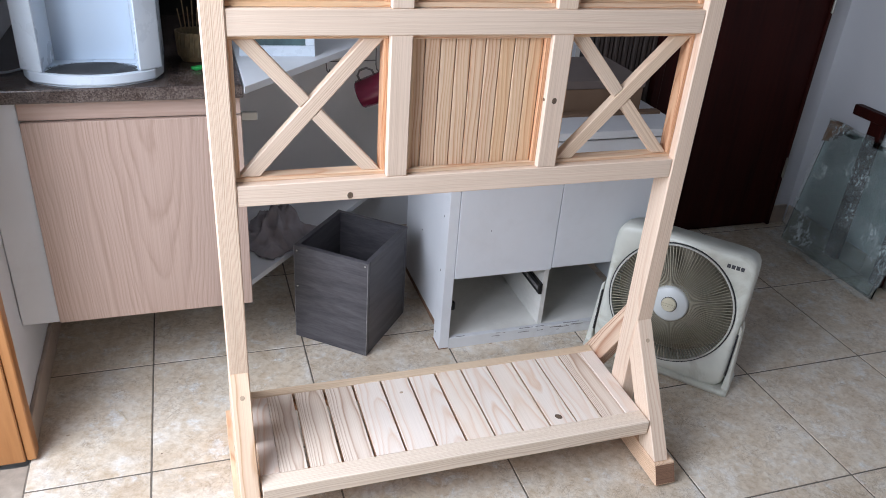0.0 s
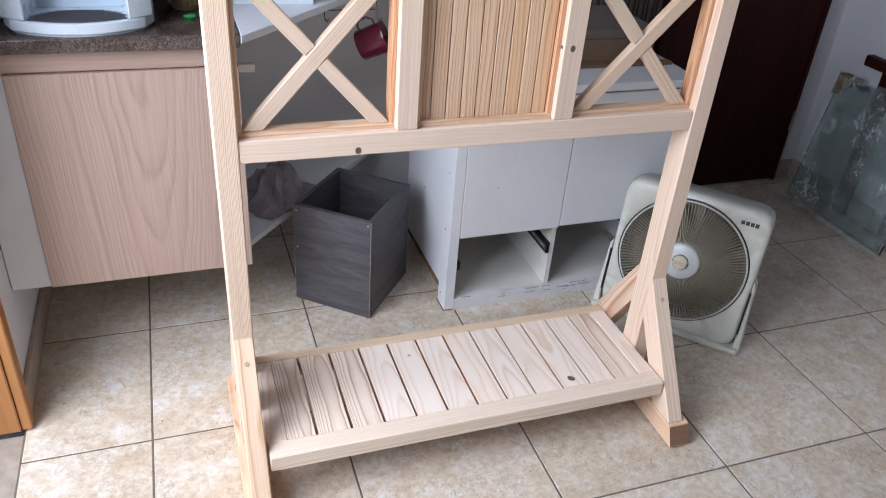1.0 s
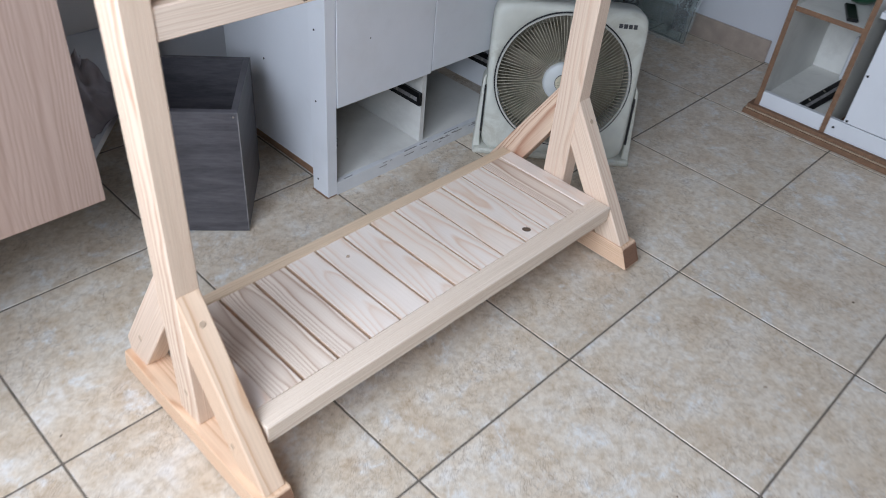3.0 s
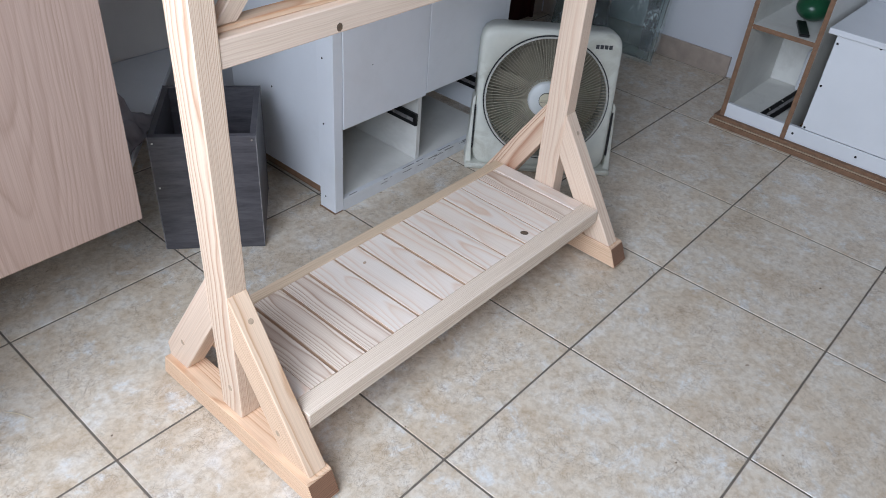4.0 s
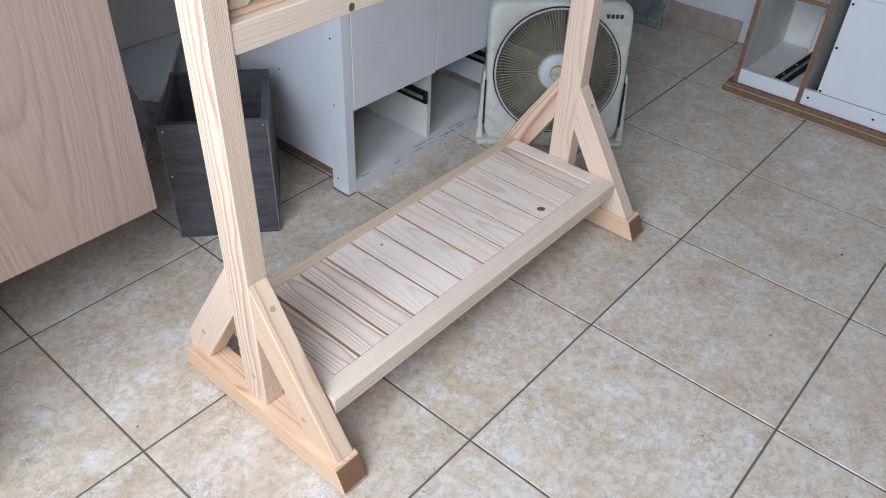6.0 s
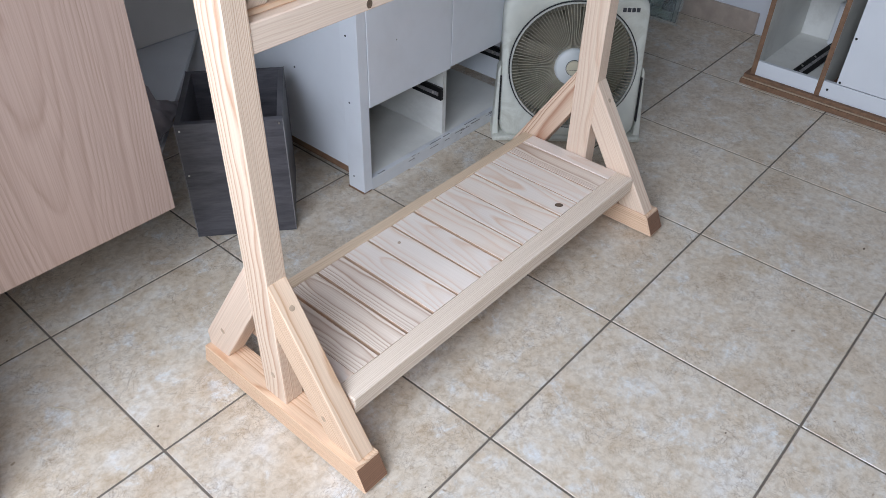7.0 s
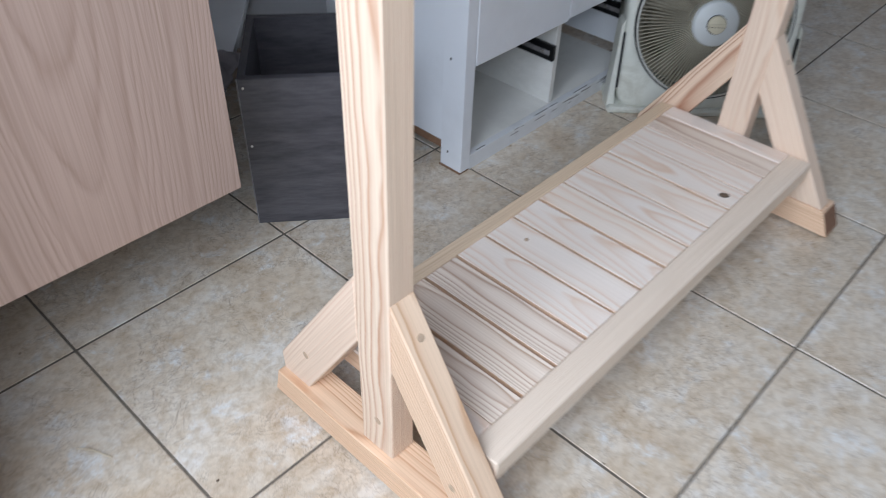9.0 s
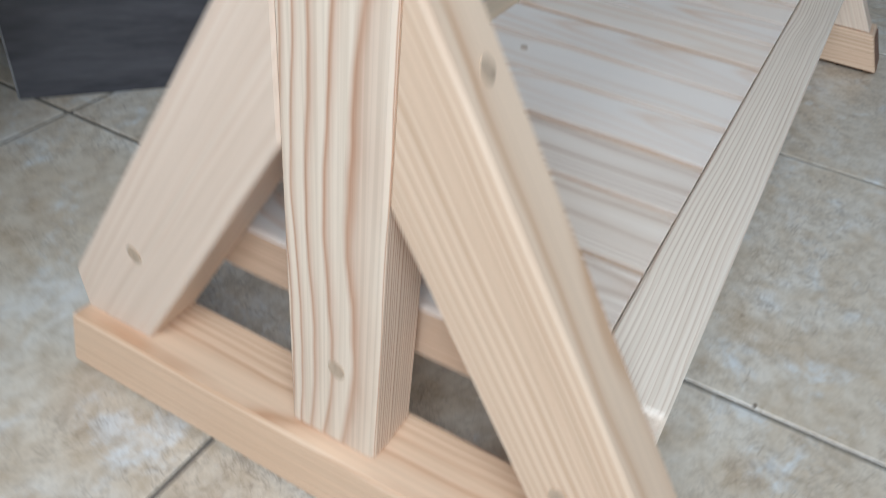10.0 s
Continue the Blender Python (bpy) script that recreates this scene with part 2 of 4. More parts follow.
PINE_BACK = pine_mat("yellow_shelf_pine", (0.74, 0.58, 0.42), (0.62, 0.445, 0.30), 3.0, 0.45, 0.06, 0.003, 0.5)
PINE_RAIL = pine_mat("straight_shelf_pine", (0.86, 0.745, 0.625), (0.64, 0.475, 0.36), 3.0, 0.42, 0.06, 0.003, 0.25, pith=(0.06, 0.02))
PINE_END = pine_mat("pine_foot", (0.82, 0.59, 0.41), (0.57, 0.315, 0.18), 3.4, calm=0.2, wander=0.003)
END_GRAIN = pine_mat("end_grain", (0.27, 0.145, 0.088), (0.13, 0.065, 0.04), 3.0, 0.7, calm=0.2)
KNOT_AND_SHADE = plain_mat("knot_wood_and_gap_shade", (0.13, 0.085, 0.055), 0.6, vary=0.35, scale=160.0)
PLUG = plain_mat("wood_plug", (0.50, 0.36, 0.25), 0.6, vary=0.2, scale=120.0)
OAK = pine_mat("rosy_oak_laminate", (0.475, 0.345, 0.285), (0.345, 0.232, 0.18), 7.5, 0.4, 0.0, 0.006, 0.42, 0.5, pith=(0.14, 0.03), tilt=0.10)
OAK_RAIL = laminate_mat("rosy_oak_laminate_across", (0.47, 0.34, 0.28), (0.36, 0.245, 0.195), (0.8, 18, 18), 0.4, strength=0.03)
GREY_OAK = laminate_mat("charcoal_wood_laminate", (0.100, 0.094, 0.102), (0.036, 0.033, 0.038), (3.5, 3.5, 24), 0.42, strength=0.02)
GREY_EDGE = plain_mat("worn_grey_edge", (0.22, 0.21, 0.21), 0.5, vary=0.4, scale=60.0)
WHITE = plain_mat("white_melamine", (0.72, 0.735, 0.76), 0.35, vary=0.03, scale=5.0, dirt=(0.45, 0.43, 0.40), dirt_amount=0.18)
WHITE_WORN = plain_mat("scuffed_white_melamine", (0.66, 0.67, 0.68), 0.45, vary=0.05, scale=9.0, dirt=(0.28, 0.25, 0.22), dirt_amount=0.55)
DRAWER_IN = plain_mat("dusty_white_board", (0.70, 0.69, 0.65), 0.5, vary=0.06, scale=8.0, dirt=(0.34, 0.31, 0.27), dirt_amount=0.4)
BOARD_BACK = plain_mat("white_board_with_warm_bounce", (0.76, 0.715, 0.67), 0.5, vary=0.05, scale=5.0)
MDF = plain_mat("raw_particle_board_edge", (0.21, 0.115, 0.066), 0.75, vary=0.2, scale=60.0, relief=0.15)
MDF_PALE = plain_mat("pale_board_edge", (0.36, 0.26, 0.175), 0.7, vary=0.15, scale=50.0)
WALL_DULL = plain_mat("dark_unseen_wall", (0.22, 0.21, 0.20), 0.85, vary=0.08, scale=3.0, relief=0.1)
WALL = plain_mat("white_wall_paint", (0.66, 0.67, 0.70), 0.75, vary=0.03, scale=3.0, dirt=(0.5, 0.49, 0.48), dirt_amount=0.3, relief=0.08)
CEILING = plain_mat("dark_unseen_ceiling", (0.20, 0.19, 0.18), 0.8, vary=0.02, scale=3.0, relief=0.05)
BASE_TILE = plain_mat("beige_skirting_tile", (0.41, 0.335, 0.28), 0.4, vary=0.16, scale=16.0)
GROUT = plain_mat("dark_grout", (0.15, 0.125, 0.10), 0.85, vary=0.25, scale=40.0, relief=0.2)
TILE = tile_mat()
GRANITE = granite_mat()
MAHOGANY = laminate_mat("dark_mahogany", (0.044, 0.008, 0.006), (0.018, 0.004, 0.0035), (14, 14, 0.9), 0.5, spec=0.12)
DARK_RIB = plain_mat("dark_brown_ribbed_panel", (0.05, 0.034, 0.028), 0.6, vary=0.15, scale=12.0)
DARK_PANEL = plain_mat("plain_dark_panel", (0.014, 0.013, 0.013), 0.55, vary=0.2, scale=8.0, spec=0.2)
ORANGE_WOOD = laminate_mat("varnished_orange_wood", (0.50, 0.225, 0.08), (0.37, 0.15, 0.05), (14, 14, 0.9), 0.35)
STONE = plain_mat("worn_stone_sill", (0.30, 0.25, 0.20), 0.7, vary=0.3, scale=18.0, relief=0.15)
CONCRETE = plain_mat("yard_concrete", (0.36, 0.35, 0.33), 0.85, vary=0.12, scale=3.0, relief=0.15)
IVORY = plain_mat("aged_ivory_plastic", (0.64, 0.645, 0.575), 0.34, vary=0.05, scale=14.0, dirt=(0.34, 0.31, 0.23), dirt_amount=0.75)
IVORY_RIM = plain_mat("pale_plastic_rim", (0.48, 0.475, 0.43), 0.35, vary=0.04)
GRILLE = plain_mat("dull_metal_spokes", (0.37, 0.335, 0.255), 0.55, 0.0, vary=0.1, scale=30.0)
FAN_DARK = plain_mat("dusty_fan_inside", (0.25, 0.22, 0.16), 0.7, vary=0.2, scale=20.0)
FAN_BLADE = plain_mat("smoky_fan_blade", (0.28, 0.25, 0.185), 0.5, vary=0.15, scale=20.0)
HUB = plain_mat("grey_hub_plastic", (0.56, 0.58, 0.57), 0.35, vary=0.05)
KNOB = plain_mat("cream_knob", (0.56, 0.51, 0.38), 0.4, vary=0.06)
BLACK = plain_mat("black_metal", (0.02, 0.02, 0.021), 0.35, 0.6, vary=0.2)
BLACK_PLASTIC = plain_mat("black_plastic", (0.018, 0.018, 0.02), 0.4, vary=0.2)
STEEL = plain_mat("nickel_steel", (0.50, 0.49, 0.46), 0.3, 1.0, vary=0.08)
WIRE = plain_mat("dull_wire", (0.16, 0.14, 0.13), 0.4, 0.8, vary=0.2)
PURE_WHITE = plain_mat("white_appliance_plastic", (0.55, 0.62, 0.69), 0.28, vary=0.006)
PALE_BLUE = plain_mat("pale_appliance_recess", (0.50, 0.60, 0.71), 0.3, vary=0.004)
TRAY = plain_mat("dark_drip_tray", (0.04, 0.043, 0.047), 0.5, vary=0.15)
ENAMEL = plain_mat("maroon_enamel", (0.115, 0.012, 0.026), 0.22, vary=0.08)
CARD = plain_mat("brown_cardboard", (0.19, 0.115, 0.07), 0.8, vary=0.1, scale=9.0)
CARD_TOP = plain_mat("dull_carton_lid", (0.14, 0.108, 0.095), 0.75, vary=0.08)
CLOTH = plain_mat("mauve_grey_cloth", (0.33, 0.30, 0.31), 0.9, vary=0.12, scale=20.0, relief=0.4)
BASKET = plain_mat("pale_straw", (0.22, 0.16, 0.085), 0.7, vary=0.25, scale=60.0, relief=0.3)
STRAW = plain_mat("dry_pale_straw", (0.66, 0.56, 0.40), 0.6, vary=0.1, scale=60.0)
GREEN_FOIL = plain_mat("green_foil", (0.02, 0.30, 0.07), 0.2, 0.3, vary=0.3, scale=50.0)
GREEN_DARK = plain_mat("dark_green_plastic", (0.008, 0.07, 0.03), 0.3, vary=0.1)
INK = plain_mat("dark_print", (0.045, 0.045, 0.05), 0.5)
PICTURE = plain_mat("dark_teal_print", (0.05, 0.085, 0.09), 0.4, vary=0.5, scale=18.0)
GLASS = glass_mat("greenish_pane_glass", (0.80, 0.91, 0.89), 0.03)
WRAP = wrap_mat()


# ---- builders ----
def mesh_of(bm, name, mat, smooth=False):
    me = bpy.data.meshes.new(name)
    bm.to_mesh(me)
    bm.free()
    for mt in mat if isinstance(mat, (list, tuple)) else (mat,):
        me.materials.append(mt)
    if smooth:
        for poly in me.polygons:
            poly.use_smooth = True
    return me


WORLD = {}  # where each object stands


def part(name, bm, mat, parent=None, label="", at=None, smooth=False):
    """Links a bmesh as one mesh object, under a thing or a part, at the pose it is given."""
    ob = new(name, mesh_of(bm, name, mat, smooth))
    ob.parent = parent
    WORLD[ob.name] = at if at is not None else Matrix.Identity(4)
    if parent is not None:
        ob.matrix_parent_inverse = WORLD[parent.name].inverted()
    ob.matrix_basis = WORLD[ob.name]
    if label:
        ob["label"] = label
    return ob


def thing(name, place, label, category, group=""):
    """An Empty at a thing's base."""
    ob = new(name)
    ob.empty_display_size = 0.05
    WORLD[ob.name] = place if isinstance(place, Matrix) else Matrix.Translation(place)
    ob.matrix_basis = WORLD[ob.name]
    return tagged(ob, label, category, group)


def box_bm(lx, ly, lz, bevel=0.0015, segments=1):
    bm = bmesh.new()
    bmesh.ops.create_cube(bm, size=1.0)
    bmesh.ops.scale(bm, vec=(lx, ly, lz), verts=bm.verts)
    if bevel:
        bmesh.ops.bevel(bm, geom=list(bm.edges), offset=min(bevel, 0.3 * min(lx, ly, lz)), segments=segments, affect="EDGES", profile=0.5)
    return bm


def slab(name, parent, mat, x0, x1, y0, y1, z0, z1, bevel=0.0015, label="", segments=1):
    """An upright box between two corners, its coordinates world-aligned."""
    bm = box_bm(x1 - x0, y1 - y0, z1 - z0, bevel, segments)
    return part(name, bm, mat, parent, label, Matrix.Translation(((x0 + x1) / 2, (y0 + y1) / 2, (z0 + z1) / 2)))


ALONG = {"x": Matrix.Identity(4), "y": pose(0, 0, 0, 0, 0, 90), "z": pose(0, 0, 0, 0, -90, 0)}


def stick(name, parent, mat, x0, x1, y0, y1, z0, z1, axis, bevel=0.002, label=""):
    """A sawn piece whose own X axis, and so its grain, runs along the axis named."""
    sx, sy, sz = x1 - x0, y1 - y0, z1 - z0
    size = {"x": (sx, sy, sz), "y": (sy, sx, sz), "z": (sz, sy, sx)}[axis]
    at = Matrix.Translation(((x0 + x1) / 2, (y0 + y1) / 2, (z0 + z1) / 2)) @ ALONG[axis]
    return part(name, box_bm(*size, bevel), mat, parent, label, at)


def prism_bm(outline, depth, bevel=0.0):
    """A polygon in local XZ, given depth along Y about the middle."""
    bm = bmesh.new()
    f = bm.faces.new([bm.verts.new((x, -depth / 2, z)) for x, z in outline])
    got = bmesh.ops.extrude_face_region(bm, geom=[f])
    bmesh.ops.translate(bm, vec=(0, depth, 0), verts=[v for v in got["geom"] if isinstance(v, bmesh.types.BMVert)])
    bmesh.ops.recalc_face_normals(bm, faces=bm.faces)
    if bevel:
        bmesh.ops.bevel(bm, geom=list(bm.edges), offset=bevel, segments=1, affect="EDGES", profile=0.5)
    return bm


def plank_yz(name, parent, mat, outline, x0, x1, label="", bevel=0.002):
    """A piece cut to an outline in world (y, z), with grain along its longest edge."""
    n = len(outline)
    edges = [(Vector(outline[i]), Vector(outline[(i + 1) % n])) for i in range(n)]
    a, b = max(edges, key=lambda e: (e[1] - e[0]).length)
    turn = math.degrees(math.atan2(b[1] - a[1], b[0] - a[0]))
    mid = sum((Vector(p) for p in outline), Vector((0, 0))) / n
    at = pose((x0 + x1) / 2, mid[0], mid[1]) @ pose(0, 0, 0, 0, 0, 90) @ pose(0, 0, 0, 0, -turn, 0)
    inv = at.inverted()
    local = [inv @ Vector(((x0 + x1) / 2, y, z)) for y, z in outline]
    return part(name, prism_bm([(v.x, v.z) for v in local], x1 - x0, bevel), mat, parent, label, at)


def plank_xz(name, parent, mat, outline, y0, y1, label="", bevel=0.0015):
    n = len(outline)
    edges = [(Vector(outline[i]), Vector(outline[(i + 1) % n])) for i in range(n)]
    a, b = max(edges, key=lambda e: (e[1] - e[0]).length)
    turn = math.degrees(math.atan2(b[1] - a[1], b[0] - a[0]))
    mid = sum((Vector(p) for p in outline), Vector((0, 0))) / n
    at = pose(mid[0], (y0 + y1) / 2, mid[1], 0, -turn, 0)
    inv = at.inverted()
    local = [inv @ Vector((x, (y0 + y1) / 2, z)) for x, z in outline]
    return part(name, prism_bm([(v.x, v.z) for v in local], y1 - y0, bevel), mat, parent, label, at)


def plate(name, parent, mat, outline, z0, z1, label="", bevel=0.001):
    """A flat board cut to an outline in world (x, y)."""
    bm = bmesh.new()
    f = bm.faces.new([bm.verts.new((x, y, z0)) for x, y in outline])
    got = bmesh.ops.extrude_face_region(bm, geom=[f])
    bmesh.ops.translate(bm, vec=(0, 0, z1 - z0), verts=[v for v in got["geom"] if isinstance(v, bmesh.types.BMVert)])
    bmesh.ops.recalc_face_normals(bm, faces=bm.faces)
    if bevel:
        bmesh.ops.bevel(bm, geom=list(bm.edges), offset=bevel, segments=1, affect="EDGES", profile=0.5)
    return part(name, bm, mat, parent, label, Matrix.Identity(4))


def disc_bm(radius, depth, sides=20, stretch=1.0, taper=1.0):
    """A round plug about local Z, its face at +depth."""
    bm = bmesh.new()
    bmesh.ops.create_cone(bm, cap_ends=True, segments=sides, radius1=radius, radius2=radius * taper, depth=depth)
    bmesh.ops.scale(bm, vec=(stretch, 1, 1), verts=bm.verts)
    return bm


def lathe_bm(profile, sides=28):
    """A turned body: (radius, z) pairs about local Z."""
    bm = bmesh.new()
    rings = []
    for r, z in profile:
        if r < 1e-5:
            rings.append([bm.verts.new((0, 0, z))] * sides)
        else:
            rings.append([bm.verts.new((r * math.cos(2 * math.pi * k / sides), r * math.sin(2 * math.pi * k / sides), z)) for k in range(sides)])
    for a, b in zip(rings, rings[1:]):
        for k in range(sides):
            corners = [a[k], a[(k + 1) % sides], b[(k + 1) % sides], b[k]]
            unique = list(dict.fromkeys(corners))
            if len(unique) > 2:
                bm.faces.new(unique)
    bmesh.ops.recalc_face_normals(bm, faces=bm.faces)
    return bm


def tube_bm(points, radius, sides=8):
    """A wire along a line of points."""
    bm, rings = bmesh.new(), []
    pts = [Vector(p) for p in points]
    for i, p in enumerate(pts):
        d = (pts[min(i + 1, len(pts) - 1)] - pts[max(i - 1, 0)]).normalized()
        side = d.cross(Vector((0.31, 0.52, 0.79))).normalized()
        up = d.cross(side)
        rings.append([bm.verts.new(p + radius * (math.cos(2 * math.pi * k / sides) * side + math.sin(2 * math.pi * k / sides) * up)) for k in range(sides)])
    for a, b in zip(rings, rings[1:]):
        for k in range(sides):
            bm.faces.new([a[k], a[(k + 1) % sides], b[(k + 1) % sides], b[k]])
    bm.faces.new(rings[0])
    bm.faces.new(rings[-1])
    bmesh.ops.recalc_face_normals(bm, faces=bm.faces)
    return bm


# ---- the room ----
WEST, EAST, NORTH, SOUTH, TOP = -1.19, 1.815, 1.505, -2.6, 3.2
JAMB = 0.60  # where the doorway in the west wall ends


def structure(ob, label, category="wall"):
    return tagged(ob, label, category, kind="structure")


structure(slab("wall_north", None, WALL, WEST - 0.15, 0.68, NORTH, NORTH + 0.15, 0, TOP, 0), "white painted back wall behind the cabinets")
structure(slab("wall_north_east", None, WALL, 1.715, EAST + 0.15, 1.40, 1.655, 0, TOP, 0), "narrow white wall strip beside the dark door")
structure(slab("wall_north_lintel", None, WALL, 0.68, 1.715, 1.40, 1.655, 2.1, TOP, 0), "white wall over the dark door")
structure(slab("wall_west", None, WALL, WEST - 0.15, WEST, JAMB, NORTH, 0, TOP, 0), "white side wall below and beside the counter")
structure(slab("wall_west_lintel", None, WALL, WEST - 0.15, WEST, -2.25, JAMB, 2.95, TOP, 0), "white wall over the wide doorway")
structure(slab("wall_west_south", None, WALL, WEST - 0.15, WEST, SOUTH, -2.25, 0, TOP, 0), "white wall beside the wide doorway")
structure(slab("wall_east", None, WALL, EAST, EAST + 0.15, SOUTH, 1.40, 0, TOP, 0), "white painted side wall behind the glass panes")
# south wall and ceiling are unseen; their dark grey keeps bounce light down
structure(slab("wall_south", None, WALL_DULL, WEST - 0.15, EAST + 0.15, SOUTH - 0.15, SOUTH, 0, TOP, 0), "plain unseen wall opposite the cabinets, dark grey to cut bounce light")
structure(slab("ceiling", None, CEILING, WEST - 0.15, EAST + 0.15, SOUTH - 0.15, 1.655, TOP, TOP + 0.1, 0), "plain unseen ceiling, dark grey to cut bounce light", "ceiling")

# dark door in the north wall, in a frame, with a ribbed folding panel beside it
door = structure(thing("door_1", (1.35, 1.41, 0), "closed dark mahogany door with a satin varnish", "door"), "closed dark mahogany door with a satin varnish", "door")
slab("door_leaf", door, MAHOGANY, 1.0, 1.70, 1.385, 1.42, 0.004, 2.06, 0.003)
slab("door_frame", door, MAHOGANY, 1.7, 1.715, 1.375, 1.47, 0, 2.1, 0.003)
slab("door_frame", door, MAHOGANY, 0.965, 1.0, 1.375, 1.47, 0, 2.1, 0.003)
slab("door_frame", door, MAHOGANY, 1.0, 1.70, 1.375, 1.47, 2.06, 2.1, 0.003)
for z in (0.28, 0.98, 1.75):
    part("hinge", disc_bm(0.006, 0.09, 10), STEEL, door, "nickel hinge", Matrix.Translation((1.704, 1.369, z)))

fold = structure(thing("folding_panel", (0.82, 1.42, 0), "dark brown ribbed folding panel beside the door", "partition"), "dark brown ribbed folding panel beside the door", "partition")
for k in range(14):
    x = 0.68 + 0.0203 * k
    slab("slat", fold, DARK_RIB, x, x + 0.0165, 1.405 - 0.006 * (k % 2), 1.43, 0, 2.1, 0.003)
slab("backing", fold, DARK_PANEL, 0.68, 0.965, 1.432, 1.47, 0, 2.1, 0)

# tiled skirting
def skirting(name, x0, x1, y0, y1, axis, label):
    base = structure(thing(name, ((x0 + x1) / 2, (y0 + y1) / 2, 0), label, "baseboard"), label, "baseboard")
    lo, hi = (x0, x1) if axis == "x" else (y0, y1)
    n = max(1, round((hi - lo) / 0.45))
    for k in range(n):
        a, b = lo + (hi - lo) * k / n + 0.0015, lo + (hi - lo) * (k + 1) / n - 0.0015
        if axis == "x":
            slab("skirting_tile", base, BASE_TILE, a, b, y0, y1, 0, 0.085, 0.002)
        else:
            slab("skirting_tile", base, BASE_TILE, x0, x1, a, b, 0, 0.085, 0.002)


skirting("baseboard_east", EAST - 0.011, EAST, 0.45, 1.388, "y", "beige marbled skirting tiles along the side wall")
skirting("baseboard_west", WEST, WEST + 0.011, JAMB + 0.005, 1.49, "y", "beige skirting tiles under the hung cabinet")
skirting("baseboard_north", WEST + 0.02, 0.66, NORTH - 0.011, NORTH, "x", "beige skirting tiles along the back wall")
skirting("baseboard_corner", 1.718, EAST - 0.013, 1.389, 1.40, "x", "short beige skirting tile beside the dark door")
skirting("baseboard_east_south", EAST - 0.011, EAST, SOUTH, -0.95, "y", "beige skirting tiles along the side wall")
skirting("baseboard_south", WEST + 0.02, EAST - 0.02, SOUTH, SOUTH + 0.011, "x", "beige skirting tiles along the plain wall")

# doorway: varnished jamb, worn sill, yard outside
jamb = structure(thing("door_jamb", (-1.27, 0.575, 0), "varnished orange wooden jamb of the wide doorway", "trim"), "varnished orange wooden jamb of the wide doorway", "trim")
slab("jamb_board", jamb, ORANGE_WOOD, -1.36, -1.196, 0.548, JAMB - 0.002, 0.006, 2.95, 0.003)
slab("jamb_stop", jamb, ORANGE_WOOD, -1.195, -1.172, 0.553, JAMB - 0.004, 0.006, 2.95, 0.003)
structure(slab("door_sill", None, STONE, -1.36, -1.188, -2.25, 0.546, -0.03, -0.001, 0.004), "worn brownish stone sill of the doorway", "trim")
bm = bmesh.new()
bmesh.ops.create_grid(bm, x_segments=2, y_segments=2, size=400)
structure(part("ground", bm, CONCRETE, None, "", Matrix.Translation((0, 0, -0.06))), "plain grey concrete yard outside the doorway", "ground")


# ---- the pine rack ----
rack = thing("wooden_rack", (-0.16, 0.35, 0), "freestanding raw pine rack with crossed panels and slatted low shelf", "rack")
LX0, LX1, RX0, RX1 = -0.697, -0.653, 0.3385, 0.3825  # the two posts
PY0, PY1 = 0.319, 0.382

for x0, x1, fx0, fx1 in ((LX0, LX1, -0.709, -0.649), (RX0, RX1, 0.3365, 0.396)):
    stick("post", rack, PINE_LINED if x0 < 0 else PINE_POST, x0, x1, PY0, PY1, 0.0605, 1.66, "z", 0.0025)
    foot = plank_yz("foot", rack, PINE_END, [(0.088, 0.006), (0.585, 0.006), (0.572, 0.06), (0.112, 0.06)], fx0, fx1, "reddish pine foot beam with slanted ends")
    bm = prism_bm([(fx0 + 0.002, 0.008), (fx1 - 0.002, 0.008), (fx1 - 0.002, 0.058), (fx0 + 0.002, 0.058)], 0.0006)
    lean = math.degrees(math.atan2(0.024, 0.054))
    mid = Vector(((fx0 + fx1) / 2, 0.0988, 0.033))
    cap = part("end_face", bm, END_GRAIN, foot, "dark sawn end grain", pose(*mid, -lean, 0, 0) @ Matrix.Translation((-mid.x, 0, -mid.z)))
    for y in (0.125, 0.545):
        slab("foot_pad", foot, BLACK_PLASTIC, fx0 + 0.012, fx1 - 0.012, y - 0.02, y + 0.02, 0, 0.0062, 0.001, "thin black pad")
    bx0, bx1 = x0 + 0.001, x1 - 0.001
    front = plank_yz("brace", rack, PINE_POST if x0 > 0 else PINE_WARM, [(PY0, 0.373), (PY0, 0.255), (0.196, 0.0602), (0.118, 0.0602)], bx0, bx1)
    rear = plank_yz("brace", rack, PINE_BOLD if x0 > 0 else PINE_POST, [(PY1, 0.383), (0.572, 0.095), (0.568, 0.0602), (0.508, 0.0602), (PY1, 0.265)], bx0, bx1)
    # plugs over the screws
    slope = math.degrees(math.atan2(0.373 - 0.06, PY0 - 0.118))
    px = (x0 + x1) / 2
    part("plug", disc_bm(0.0055, 0.0016, 18, 1.0), PLUG, front, "round wood plug", pose(px + 0.002, 0.2885, 0.3255, slope, 0, 0))
    out = x0 if x0 < -0.3 else x1
    side = -90 if x0 < -0.3 else 90
    for y, z, owner in ((0.506, 0.138, rear), (0.205, 0.115, front), (0.347, 0.128, rack)):
        o = bx0 if x0 < -0.3 else bx1
        if owner is rack:
            o = out
        part("plug", disc_bm(0.0052, 0.0016, 18, 1.25), PLUG, owner, "round wood plug", pose(o, y, z, 0, side, 0) @ pose(0, 0, 0, 0, 0, 35))

